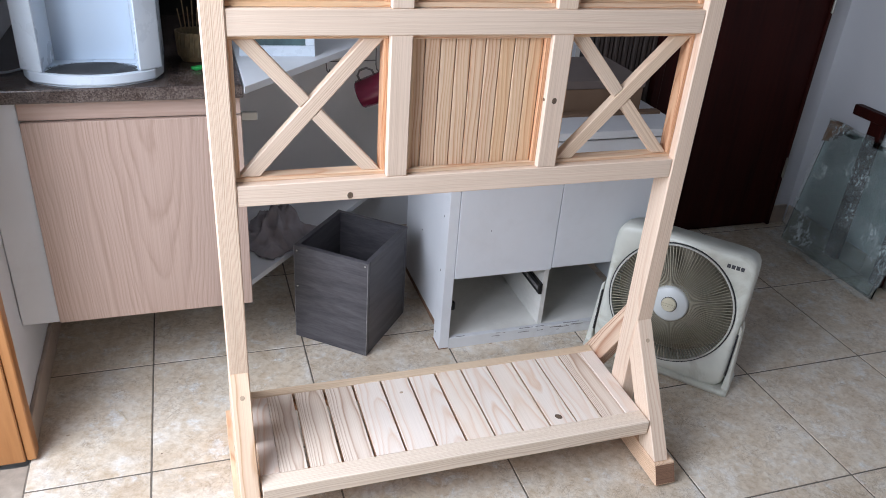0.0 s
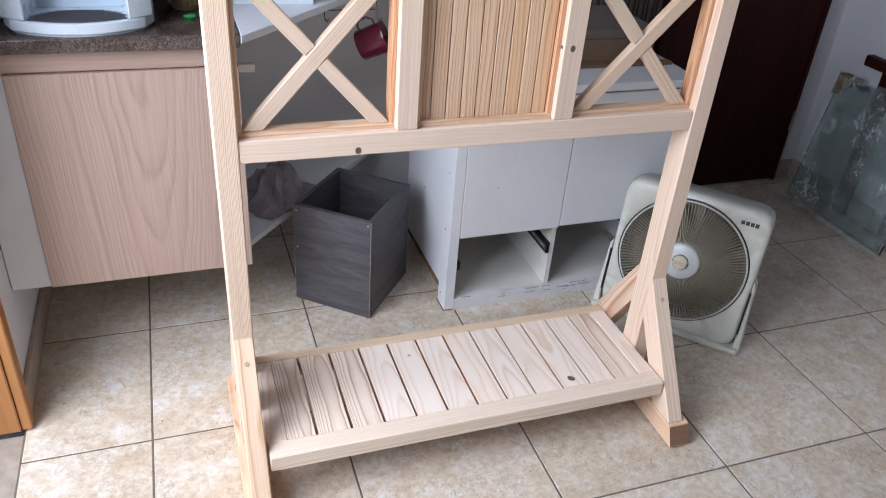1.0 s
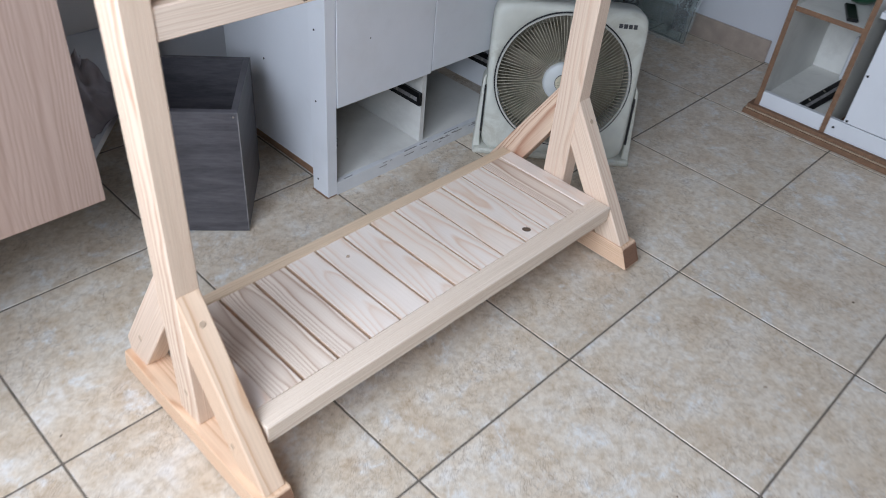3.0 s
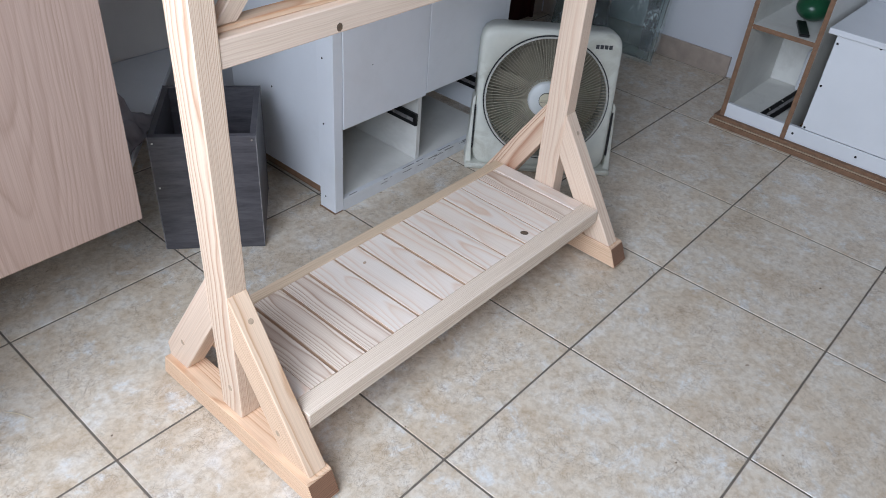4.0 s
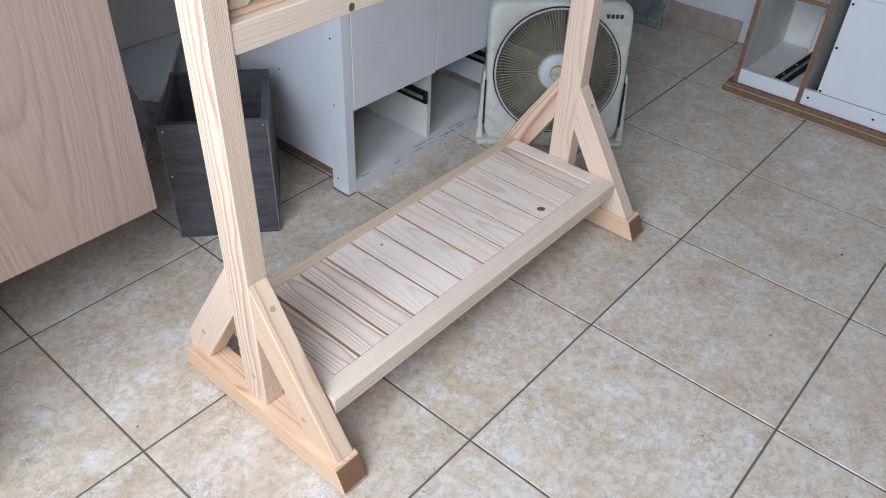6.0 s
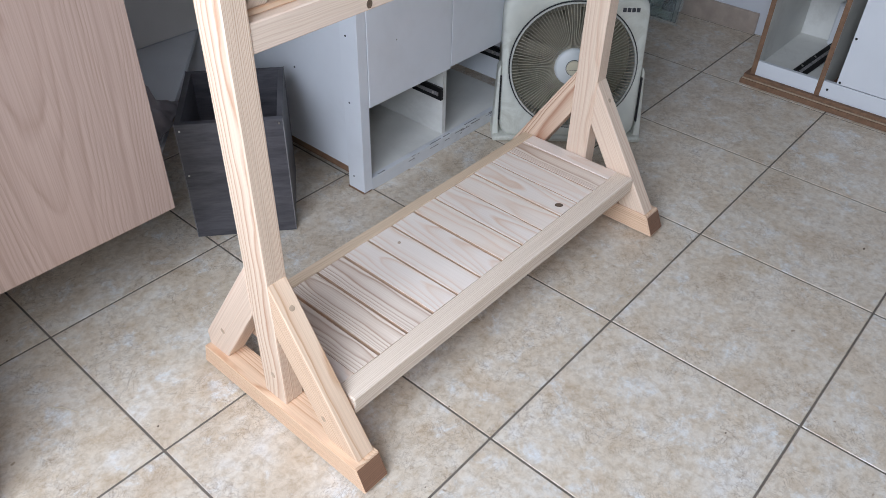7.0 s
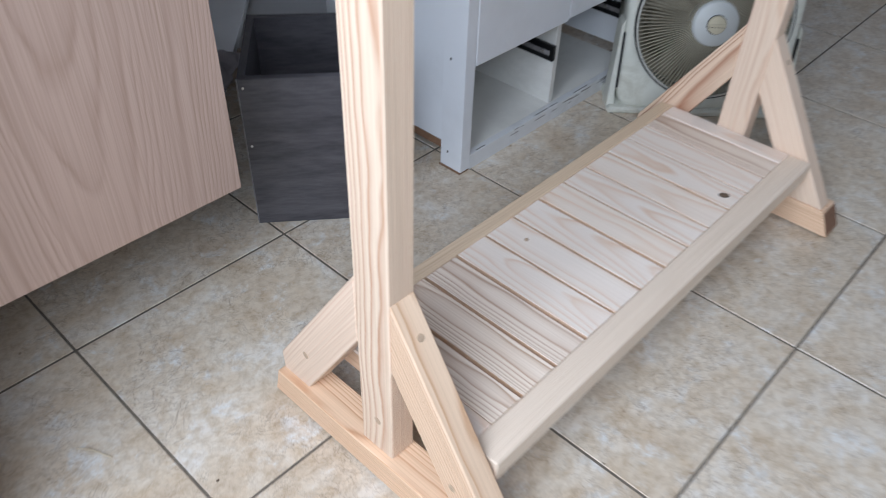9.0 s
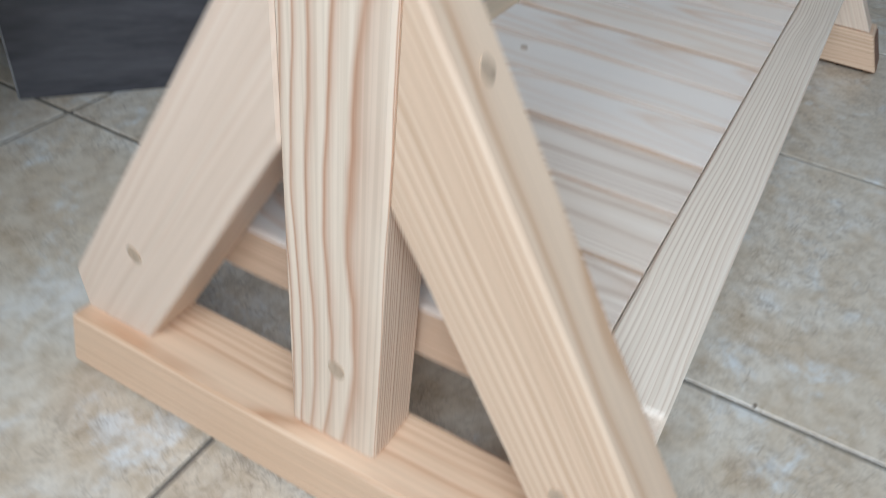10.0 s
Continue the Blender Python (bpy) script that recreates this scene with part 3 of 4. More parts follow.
# rails and uprights of the framed screen
RY0, RY1 = 0.3215, 0.380
IN0, IN1 = LX1 + 0.0003, RX0 - 0.0003
low_rail = stick("rail", rack, PINE, IN0, IN1, RY0, RY1, 0.779, 0.8245, "x")
mid_rail = stick("rail", rack, PINE, IN0, IN1, RY0, RY1, 1.116, 1.165, "x")
stick("rail", rack, PINE, IN0, IN1, RY0, RY1, 1.455, 1.50, "x")
MULL = ((-0.351, -0.307), (-0.010, 0.035))
for a, b in MULL:
    stick("mullion", rack, PINE, a, b, RY0 + 0.0015, RY1 - 0.002, 0.8248, 1.1157, "z")
    stick("mullion", rack, PINE, a, b, RY0 + 0.0015, RY1 - 0.002, 1.1653, 1.4547, "z")
BAYS = ((IN0, MULL[0][0]), (MULL[0][1], MULL[1][0]), (MULL[1][1], IN1))


def beading(x0, x1, z0, z1, y0, y1, w=0.009):
    """Thin strips round the inside of a bay."""
    x0, x1, z0, z1 = x0 + 0.0004, x1 - 0.0004, z0 + 0.0004, z1 - 0.0004
    stick("beading", rack, PINE_PANEL, x0, x1, y0, y1, z0, z0 + w, "x", 0.001)
    stick("beading", rack, PINE_PANEL, x0, x1, y0, y1, z1 - w, z1, "x", 0.001)
    stick("beading", rack, PINE_PANEL, x0, x0 + w, y0, y1, z0 + w, z1 - w, "z", 0.001)
    # deeper orange here paints the warm light bounced between the bay's inner faces
    stick("beading", rack, PINE_RED, x1 - w, x1, y0, y1, z0 + w, z1 - w, "z", 0.001)


def cross(x0, x1, z0, z1, y):
    """Two strips crossed corner to corner, one whole and one in two halves."""
    w = 0.030
    dx, dz = x1 - x0, z1 - z0
    n = Vector((-dz, dx)).normalized() * w / 2
    a, b = Vector((x0 + 0.018, z0)), Vector((x1 - 0.018, z1))
    plank_xz("cross_strip", rack, PINE_CROSS, [(a.x - 0.020, z0), (a.x + 0.020, z0), (b.x + 0.020, z1), (b.x - 0.020, z1)], y - 0.012, y + 0.010)
    c, d = Vector((x0 + 0.018, z1)), Vector((x1 - 0.018, z0))
    m = (c + d) / 2
    u = (d - c).normalized()
    v = Vector((u.y, -u.x))
    gap = 0.016
    for p, s in ((c, -1), (d, 1)):
        q = m + u * gap * s
        e0, e1 = q + v * 0.0135, q - v * 0.0135
        lo, hi = (e0, e1) if e0.x < e1.x else (e1, e0)
        top = [(p.x - 0.019, p.y), (p.x + 0.019, p.y)]
        outline = [top[0], top[1], (hi.x, hi.y), (lo.x, lo.y)] if s < 0 else [(lo.x, lo.y), (hi.x, hi.y), top[1], top[0]]
        plank_xz("cross_strip", rack, PINE_CROSS, outline, y - 0.0105, y + 0.0085)


for x0, x1 in (BAYS[0], BAYS[2]):
    beading(x0, x1, 0.8245, 1.116, 0.340, 0.372)
    cross(x0 + 0.0095, x1 - 0.0095, 0.8342, 1.1064, 0.355)


def boarded(x0, x1, z0, z1, y, count, upright):
    """A bay closed with narrow tongue-and-groove boards."""
    lo, hi = (x0, x1) if upright else (z0, z1)
    step = (hi - lo - 0.0008) / count
    for k in range(count):
        a = lo + 0.0004 + step * k
        b = a + step - 0.0026
        dy = random.uniform(-0.0006, 0.0006)
        if upright:
            stick("board", rack, PINE_PANEL, a, b, y + dy, y + 0.010 + dy, z0 + 0.0006, z1 - 0.0006, "z", 0.0014)
        else:
            stick("board", rack, PINE_PANEL, x0 + 0.0006, x1 - 0.0006, y + dy, y + 0.010 + dy, a, b, "x", 0.0014)


cuts = [BAYS[1][0] + 0.0004] + [BAYS[1][0] + 0.033 + 0.0318 * k for k in range(9)] + [BAYS[1][1] - 0.0004]
for a, b in zip(cuts, cuts[1:]):
    y = 0.348 + random.uniform(-0.0006, 0.0006)
    stick("board", rack, PINE_PANEL, a + 0.0011, b - 0.0011, y, y + 0.010, 0.8251, 1.1154, "z", 0.001)
# added dark sheet: paints the shade seen in the gaps between the boards
slab("panel_back", rack, KNOT_AND_SHADE, BAYS[1][0] + 0.001, BAYS[1][1] - 0.001, 0.359, 0.364, 0.8255, 1.115, 0)
beading(*BAYS[1], 0.8245, 1.116, 0.336, 0.3465, 0.010)
for x0, x1 in BAYS:
    boarded(x0, x1, 1.165, 1.455, 0.348, 5, False)
    beading(x0, x1, 1.165, 1.455, 0.336, 0.3465, 0.010)

# knots
part("knot", disc_bm(0.0075, 0.0008, 9, 0.85), KNOT_AND_SHADE, low_rail, "dark knot", pose(-0.427, RY0, 0.7895, 90, 0, 0))
part("knot", disc_bm(0.0065, 0.0008, 9, 0.8), KNOT_AND_SHADE, mid_rail, "dark knot", pose(-0.455, 0.352, 1.116, 0, 0, 0))
part("knot", disc_bm(0.007, 0.0008, 11, 0.8), KNOT_AND_SHADE, rack, "dark knot", pose(0.010, RY0 + 0.0015, 0.976, 90, 0, 0))
part("knot", disc_bm(0.005, 0.0008, 11, 0.7), KNOT_AND_SHADE, rack, "dark knot", pose(MULL[1][0], 0.333, 0.977, 0, -90, 0))

# low shelf: frame, slats and hidden battens
SZ0, SZ1 = 0.114, 0.1545
SX0, SX1, SY0, SY1 = -0.6485, 0.3362, 0.170, 0.518
stick("shelf_rail", rack, PINE_RAIL, SX0, SX1, SY0, SY0 + 0.047, SZ0, SZ1, "x")
stick("shelf_rail", rack, PINE_BACK, SX0, SX1, SY1 - 0.029, SY1, SZ0, SZ1, "x")
west_end = stick("shelf_end", rack, PINE_PALE, SX0, SX0 + 0.044, SY0 + 0.0474, SY1 - 0.0294, SZ0, SZ1, "y")
east_end = stick("shelf_end", rack, PINE_PALE, SX1 - 0.045, SX1, SY0 + 0.0474, SY1 - 0.0294, SZ0, SZ1, "y")
stick("batten", rack, PINE_RED, SX0 + 0.0444, SX1 - 0.0454, SY1 - 0.055, SY1 - 0.0295, SZ0 + 0.002, SZ1 - 0.0185, "x")
stick("batten", rack, PINE_RED, SX0 + 0.0444, SX1 - 0.0454, SY0 + 0.0475, SY0 + 0.070, SZ0 + 0.002, SZ1 - 0.0185, "x")
GAPS = [-0.538, -0.4585, -0.381, -0.305, -0.228, -0.1515, -0.076, 0.000, 0.0755, 0.1495, 0.2225]
edges = [SX0 + 0.0446] + GAPS + [SX1 - 0.0456]
slats = []


def shaded_sides(ob):
    """Gives the long narrow sides of a planed piece a darker pine: gap shade put into the colour."""
    ob.data.materials.append(PINE_GAP_SHADE)
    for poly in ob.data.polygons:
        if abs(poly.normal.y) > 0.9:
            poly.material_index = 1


for k, (a, b) in enumerate(zip(edges, edges[1:])):
    g = 0.0034 if k < 3 else 0.0028 if k < 7 else 0.0021
    a2 = a + (g if k else 0)
    b2 = b - (g if k < len(edges) - 2 else 0)
    slats.append(stick("shelf_slat", rack, PINE_SLAT if k in (0, 1, 2, 11) else PINE_PALE, a2, b2, SY0 + 0.0478, SY1 - 0.0298, SZ1 - 0.018, SZ1 - 0.0008 - 0.0006 * (k % 3), "y", 0.0006))
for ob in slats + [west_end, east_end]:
    shaded_sides(ob)
part("knot", disc_bm(0.0105, 0.0012, 11, 0.8), KNOT_AND_SHADE, slats[9], "dark knot", pose(0.110, 0.245, SZ1 - 0.001, 0, 0, 40))
part("knot", disc_bm(0.004, 0.0010, 9, 1.3), PLUG, slats[4], "small brown knot", pose(-0.262, 0.43, SZ1 - 0.0016, 0, 0, 20))


# ---- hung counter cabinet ----
def screw_at(parent, at, radius=0.0028, mat=None):
    return part("screw", disc_bm(radius, 0.0012, 10), mat or BLACK, parent, "small dark screw", at)


cab = thing("wall_hung_cabinet", (-0.9, 1.0, 0.27), "wall-hung base cabinet with rosy oak laminate door", "cabinet")
slab("filler_panel", cab, WHITE, -1.188, -1.1005, 0.772, 0.788, 0.268, 0.866, 0.001, "white filler panel")
slab("side_panel", cab, WHITE, -0.628, -0.611, 0.7765, 1.503, 0.268, 0.866, 0.001)
slab("bottom_panel", cab, WHITE, -1.188, -0.6285, 0.789, 1.503, 0.268, 0.286, 0.001)
slab("side_panel", cab, WHITE, -1.1, -1.083, 0.7765, 1.503, 0.2865, 0.866, 0.001)
stick("drawer_rail", cab, OAK_RAIL, -1.0995, -0.609, 0.7665, 0.786, 0.8195, 0.8655, "x", 0.001, "narrow laminate strip under the counter")
stick("door", cab, OAK, -1.098, -0.608, 0.758, 0.776, 0.273, 0.8165, "z", 0.0015, "rosy oak laminate cabinet door")
structure(slab("countertop", None, GRANITE, WEST + 0.0005, -0.602, 0.737, NORTH - 0.0005, 0.8675, 0.9, 0.004, "", 2), "brown speckled granite countertop", "countertop")
# flat black panel that darkens the wall behind the purifier
structure(slab("backsplash", None, DARK_PANEL, WEST + 0.001, -0.66, NORTH - 0.012, NORTH - 0.001, 0.9005, 1.6, 0.001), "plain black panel on the wall above the counter", "backsplash")
hinge = thing("cabinet_hinge", (-0.60, 0.80, 0.785), "steel concealed hinge screwed to the cabinet side", "hinge")
slab("mount_plate", hinge, STEEL, -0.6105, -0.606, 0.80, 0.845, 0.785, 0.806, 0.001)
slab("hinge_arm", hinge, STEEL, -0.606, -0.566, 0.806, 0.820, 0.786, 0.808, 0.002)

# ---- diagonal corner shelves ----
corner = thing("corner_shelf", (-0.45, 1.3, 0.26), "open diagonal corner unit with white shelf boards", "shelf")
plate("top_board", corner, WHITE, [(-0.600, 0.722), (0.135, NORTH - 0.001), (-0.600, NORTH - 0.001)], 0.882, 0.9)
plate("bottom_board", corner, WHITE, [(-0.6105, 0.856), (-0.045, NORTH - 0.012), (-0.6105, NORTH - 0.012)], 0.262, 0.280)
# white board; warm light bounced off floor and wood is put into its colour
slab("back_board", corner, BOARD_BACK, -0.6105, 0.12, NORTH - 0.011, NORTH - 0.0005, 0.2805, 0.8815, 0.0005)

# cloth on the lower board
bm = bmesh.new()
bmesh.ops.create_grid(bm, x_segments=60, y_segments=60, size=0.5)
for v in bm.verts:
    u, w = v.co.x, v.co.y
    rumple = noise.noise(Vector((u * 5, w * 5, 1.3))) * 0.5 + noise.noise(Vector((u * 11, w * 9, 4.1))) * 0.3
    swell = max(0.0, 1 - (2.1 * u) ** 2) * max(0.0, 1 - (2.1 * w) ** 2)
    fold_ = 1.3 - 1.6 * abs(math.sin(11 * u + 7 * w + 4 * noise.noise(Vector((u * 4, w * 4, 0))))) ** 0.6
    v.co = Vector((u * 0.24 * (1 + 0.25 * rumple), w * 0.19 * (1 + 0.25 * rumple), 0.004 + swell * (0.075 + 0.055 * rumple + 0.04 * fold_)))
bmesh.ops.solidify(bm, geom=bm.faces, thickness=0.002)
part_cloth = part("rag", bm, CLOTH, None, "", pose(-0.497, 1.115, 0.281, 0, 0, 40), True)
tagged(part_cloth, "crumpled mauve-grey rag on the lower corner shelf", "rag")

# picture frame on the upper board
frame_ = thing("picture_frame", pose(-0.49, 0.985, 0.9004, -12, 0, -4), "white picture frame with a dark teal print on the corner shelf", "picture frame")
M = WORLD[frame_.name]
def on(base, x0, x1, y0, y1, z0, z1):
    return base @ Matrix.Translation(((x0 + x1) / 2, (y0 + y1) / 2, (z0 + z1) / 2))
def block(name, parent, mat, base, x0, x1, y0, y1, z0, z1, bevel=0.0015, label=""):
    return part(name, box_bm(x1 - x0, y1 - y0, z1 - z0, bevel), mat, parent, label, on(base, x0, x1, y0, y1, z0, z1))
block("frame_bar", frame_, PURE_WHITE, M, -0.10, 0.10, 0, 0.016, 0, 0.028)
block("frame_bar", frame_, PURE_WHITE, M, -0.10, 0.10, 0, 0.016, 0.232, 0.26)
block("frame_bar", frame_, PURE_WHITE, M, -0.10, -0.075, 0, 0.016, 0.0282, 0.2318)
block("frame_bar", frame_, PURE_WHITE, M, 0.075, 0.10, 0, 0.016, 0.0282, 0.2318)
block("print", frame_, PICTURE, M, -0.0748, 0.0748, 0.006, 0.012, 0.0284, 0.2316, 0, "dark teal print")

# hooks and mug
hook_rail = thing("hook_rail", (-0.26, 1.125, 0.86), "thin wire hook rail under the corner shelf", "hook rail")
part("wire", tube_bm([(-0.335, 1.125, 0.832), (-0.335, 1.125, 0.845), (-0.185, 1.130, 0.845), (-0.185, 1.130, 0.830)], 0.0018), WIRE, hook_rail)
for x in (-0.335, -0.26, -0.185):
    part("hook", tube_bm([(x, 1.127, 0.882), (x, 1.127, 0.842), (x, 1.115, 0.822), (x + 0.003, 1.100, 0.820), (x + 0.005, 1.093, 0.830)], 0.0018), WIRE, hook_rail)
mug_at = pose(-0.191, 1.14, 0.75, 0, 65, -20)
mug = thing("enamel_mug", mug_at, "maroon enamel mug hanging from a wire hook", "mug")
part("cup", lathe_bm([(0, -0.043), (0.039, -0.043), (0.0435, -0.038), (0.0455, 0.036), (0.0475, 0.043), (0.047, 0.0445), (0.0445, 0.043), (0.0425, -0.035), (0, -0.037)], 32), ENAMEL, mug, "", mug_at, True)
part("mug_handle", tube_bm([mug_at @ Vector(p) for p in ((-0.038, 0, 0.024), (-0.058, 0, 0.024), (-0.070, 0, 0.010), (-0.070, 0, -0.012), (-0.058, 0, -0.024), (-0.038, 0, -0.024))], 0.0035), WIRE, mug, "dark wire handle")

# ---- water purifier ----
pur = thing("water_purifier", (-0.935, 0.93, 0.9), "white countertop water purifier with drip tray", "water purifier")


def d_outline(w, d, bulge, n=18, corner_=0.03):
    """Straight sides and a bowed front, from above, about the middle of the back."""
    pts = [(-w / 2, d), (w / 2, d)]
    for k in range(n + 1):
        a = k / n
        x = w / 2 - w * a
        e = abs(2 * a - 1)
        pts.append((x, -bulge * (1 - e**2) + corner_ * max(0.0, (e - 0.86) / 0.14) ** 2))
    return pts


def moved(pts, x, y):
    return [(x + a, y + b) for a, b in pts]


FX, FY, HW, BOW = -0.930, 0.797, 0.151, 0.062


def lip(x):
    """Where the bowed front stands, x from the middle."""
    return FY - BOW * (1 - (x / HW) ** 2)


plate("base", pur, PURE_WHITE, moved(d_outline(2 * HW, 0.25, BOW), FX, FY), 0.9055, 0.930, "", 0.003)
plate("foot_rim", pur, PURE_WHITE, moved(d_outline(0.288, 0.24, 0.060), FX, FY + 0.006), 0.9002, 0.9052, "", 0.0005)
# lens-shaped drip grille between the bowed lip and the recess
N_ = 16
lens = [(FX - 0.098 + 0.196 * k / N_, lip(-0.098 + 0.196 * k / N_) + 0.010) for k in range(N_ + 1)]
lens += [(FX + 0.098 - 0.196 * k / N_, 0.785 + 0.058 * (1 - (1 - 2 * k / N_) ** 2)) for k in range(1, N_)]
plate("drip_tray", pur, TRAY, lens, 0.9302, 0.9318, "dark drip grille", 0)
for k in range(11):
    y = 0.757 + 0.0076 * k
    half = 0.096 * math.sqrt(max(0.04, 1 - (abs(y - 0.790) / 0.053) ** 1.5))
    slab("grille_bar", pur, TRAY, FX - half, FX + half, y, y + 0.0022, 0.9319, 0.9330, 0)
for s in (-1, 1):
    front = [(FX + s * a, lip(a)) for a in (HW - 0.001, 0.142, 0.132, 0.121, 0.110, 0.102)]
    plate("side_wing", pur, PURE_WHITE, [(FX + s * HW, 1.04), (FX + s * (HW - 0.0002), FY + 0.02), *front, (FX + s * 0.088, 0.868), (FX + s * 0.088, 1.04)], 0.9304, 1.30, "", 0.002)
slab("back", pur, PALE_BLUE, FX - 0.0878, FX + 0.0878, 0.8695, 1.04, 0.9304, 1.30, 0, "pale blue recess")
slab("head", pur, PURE_WHITE, -1.079, -0.781, 0.80, 1.06, 1.3005, 1.42, 0.02, "", 3)
cable = part("power_cable", tube_bm([(-1.088, 0.90, 0.905), (-1.12, 0.87, 0.904), (-1.15, 0.86, 0.904), (-1.185, 0.90, 0.905)], 0.0028), PURE_WHITE, None)
tagged(cable, "thin white power cable on the granite counter", "cable")

# basket and wrapper on the counter
basket = thing("straw_basket", (-0.705, 0.965, 0.9), "small pale straw basket on the granite counter", "basket")
bm = lathe_bm([(0, 0.001), (0.030, 0.001), (0.036, 0.014), (0.040, 0.075), (0.038, 0.075), (0.034, 0.014), (0, 0.004)], 20)
part("bowl", bm, BASKET, basket, "", Matrix.Translation((-0.705, 0.965, 0.9)))
for k in range(20):
    a = 2 * math.pi * k / 20
    part("strand", tube_bm([(-0.705 + 0.0375 * math.cos(a), 0.965 + 0.0375 * math.sin(a), 0.915), (-0.705 + 0.041 * math.cos(a + 0.1), 0.965 + 0.041 * math.sin(a + 0.1), 0.976)], 0.0022, 6), BASKET, basket)
for k in range(7):
    part("twig", tube_bm([(-0.703 + 0.006 * k - 0.018, 0.965, 0.92), (-0.70 + 0.012 * k - 0.036, 0.96 + 0.01 * (k % 3), 1.03 + 0.02 * (k % 2))], 0.0016, 5), BASKET, basket)
bm = bmesh.new()
bmesh.ops.create_icosphere(bm, subdivisions=2, radius=0.012)
for v in bm.verts:
    v.co = Vector((v.co.x * 1.3, v.co.y * 0.8, v.co.z * 0.5)) * (1 + 0.5 * noise.noise(v.co * 160))
wrapper = part("sweet_wrapper", bm, GREEN_FOIL, None, "", Matrix.Translation((-0.700, 0.872, 0.906)))
tagged(wrapper, "crumpled green foil sweet wrapper on the counter", "wrapper")

# ---- charcoal open box ----
cx, cy, ct = -0.2796, 0.9897, 50.35
crate_at = pose(cx, cy, 0, 0, 0, ct)
crate = thing("planter_box", crate_at, "tall open box of charcoal wood-look board", "box")
W, D, H, T_ = 0.2785, 0.2521, 0.3334, 0.015
# local x runs along one pair of sides
for name, x0, x1, y0, y1 in (("side_board", -W / 2 + T_, W / 2 - T_, -D / 2, -D / 2 + T_), ("side_board", -W / 2 + T_, W / 2 - T_, D / 2 - T_, D / 2), ("side_board", -W / 2, -W / 2 + T_, -D / 2, D / 2), ("side_board", W / 2 - T_, W / 2, -D / 2, D / 2)):
    b = block(name, crate, GREY_OAK, crate_at, x0 + 0.0002, x1 - 0.0002, y0 + 0.0002, y1 - 0.0002, 0, H - 0.0012, 0.0008)
    block("edge_band", b, GREY_OAK, crate_at, x0 + 0.0004, x1 - 0.0004, y0 + 0.0004, y1 - 0.0004, H - 0.001, H, 0, "worn top edge")
block("bottom_board", crate, GREY_OAK, crate_at, -W / 2 + T_ + 0.0004, W / 2 - T_ - 0.0004, -D / 2 + T_ + 0.0004, D / 2 - T_ - 0.0004, 0.004, 0.018, 0)
for sx, sy in ((-1, -1), (1, -1), (-1, 1), (1, 1)):
    x, y = sx * (W / 2 - 0.0003), sy * (D / 2 - 0.0003)
    block("corner_edge", crate, GREY_EDGE, crate_at, x - 0.0011, x + 0.0011, y - 0.0011, y + 0.0011, 0.002, H + 0.0006, 0, "pale worn corner edge")
for y, z in ((D / 2 - 0.010, 0.315), (D / 2 - 0.010, 0.19), (-D / 2 + 0.010, 0.322)):
    part("screw", disc_bm(0.0026, 0.0014, 10), STEEL, crate, "small steel screw", crate_at @ pose(-W / 2, y, z, 0, -90, 0))

# ---- white drawer cabinet ----
wc = thing("drawer_cabinet", (0.33, 0.98, 0), "white melamine cabinet with its lowest drawers missing", "cabinet")
CX0, CX1, CYF, CYB = -0.037, 0.690, 0.785, 1.235
leg = slab("leg_strip", wc, WHITE, CX0, -0.006, CYF, 0.848, 0.005, 0.70, 0.0008)
slab("chipped_foot", leg, MDF, CX0 - 0.002, -0.0062, CYF + 0.0012, 0.851, 0, 0.0048, 0.001, "chipped raw brown board foot")
slab("side_panel", wc, WHITE, -0.0315, -0.0172, 0.8484, CYB, 0.0625, 0.70, 0.0008)
slab("side_edge", wc, MDF, -0.0315, -0.0172, 0.8484, CYB, 0.042, 0.0622, 0.0005, "raw brown board edge")
slab("leg_strip", wc, WHITE, CX1 - 0.02, CX1, CYF, 0.848, 0, 0.70, 0.0008)
slab("side_panel", wc, WHITE, CX1 - 0.0198, CX1 - 0.0055, 0.8484, CYB, 0.066, 0.70, 0.0008)
slab("back_panel", wc, DRAWER_IN, -0.0168, CX1 - 0.0202, CYB - 0.006, CYB, 0.03, 0.70, 0.0005)
slab("base_rail", wc, WHITE_WORN, -0.0057, CX1 - 0.0202, CYF + 0.0005, CYF + 0.018, 0, 0.040, 0.0008, "scuffed white base rail")
slab("floor_panel", wc, DRAWER_IN, -0.0057, CX1 - 0.0202, CYF + 0.0183, CYB - 0.0063, 0.034, 0.0395, 0.0005)
slab("divider", wc, DRAWER_IN, 0.310, 0.326, CYF + 0.0187, CYB - 0.0063, 0.0402, 0.70, 0.0005)
slab("top_board", wc, WHITE, CX0 - 0.002, CX1 + 0.008, CYF - 0.012, CYB, 0.7004, 0.7235, 0.001)
slab("drawer_front", wc, WHITE, -0.0042, 0.3195, CYF - 0.0015, CYF + 0.0160, 0.2615, 0.692, 0.001)
slab("drawer_front", wc, WHITE, 0.3222, CX1 - 0.0215, CYF - 0.0015, CYF + 0.0160, 0.2665, 0.692, 0.001)
slab("drawer_bottom", wc, DRAWER_IN, -0.016, 0.3095, CYF + 0.0165, CYB - 0.02, 0.285, 0.297, 0.0005)
slab("drawer_bottom", wc, DRAWER_IN, 0.3265, CX1 - 0.021, CYF + 0.0165, CYB - 0.02, 0.290, 0.302, 0.0005)


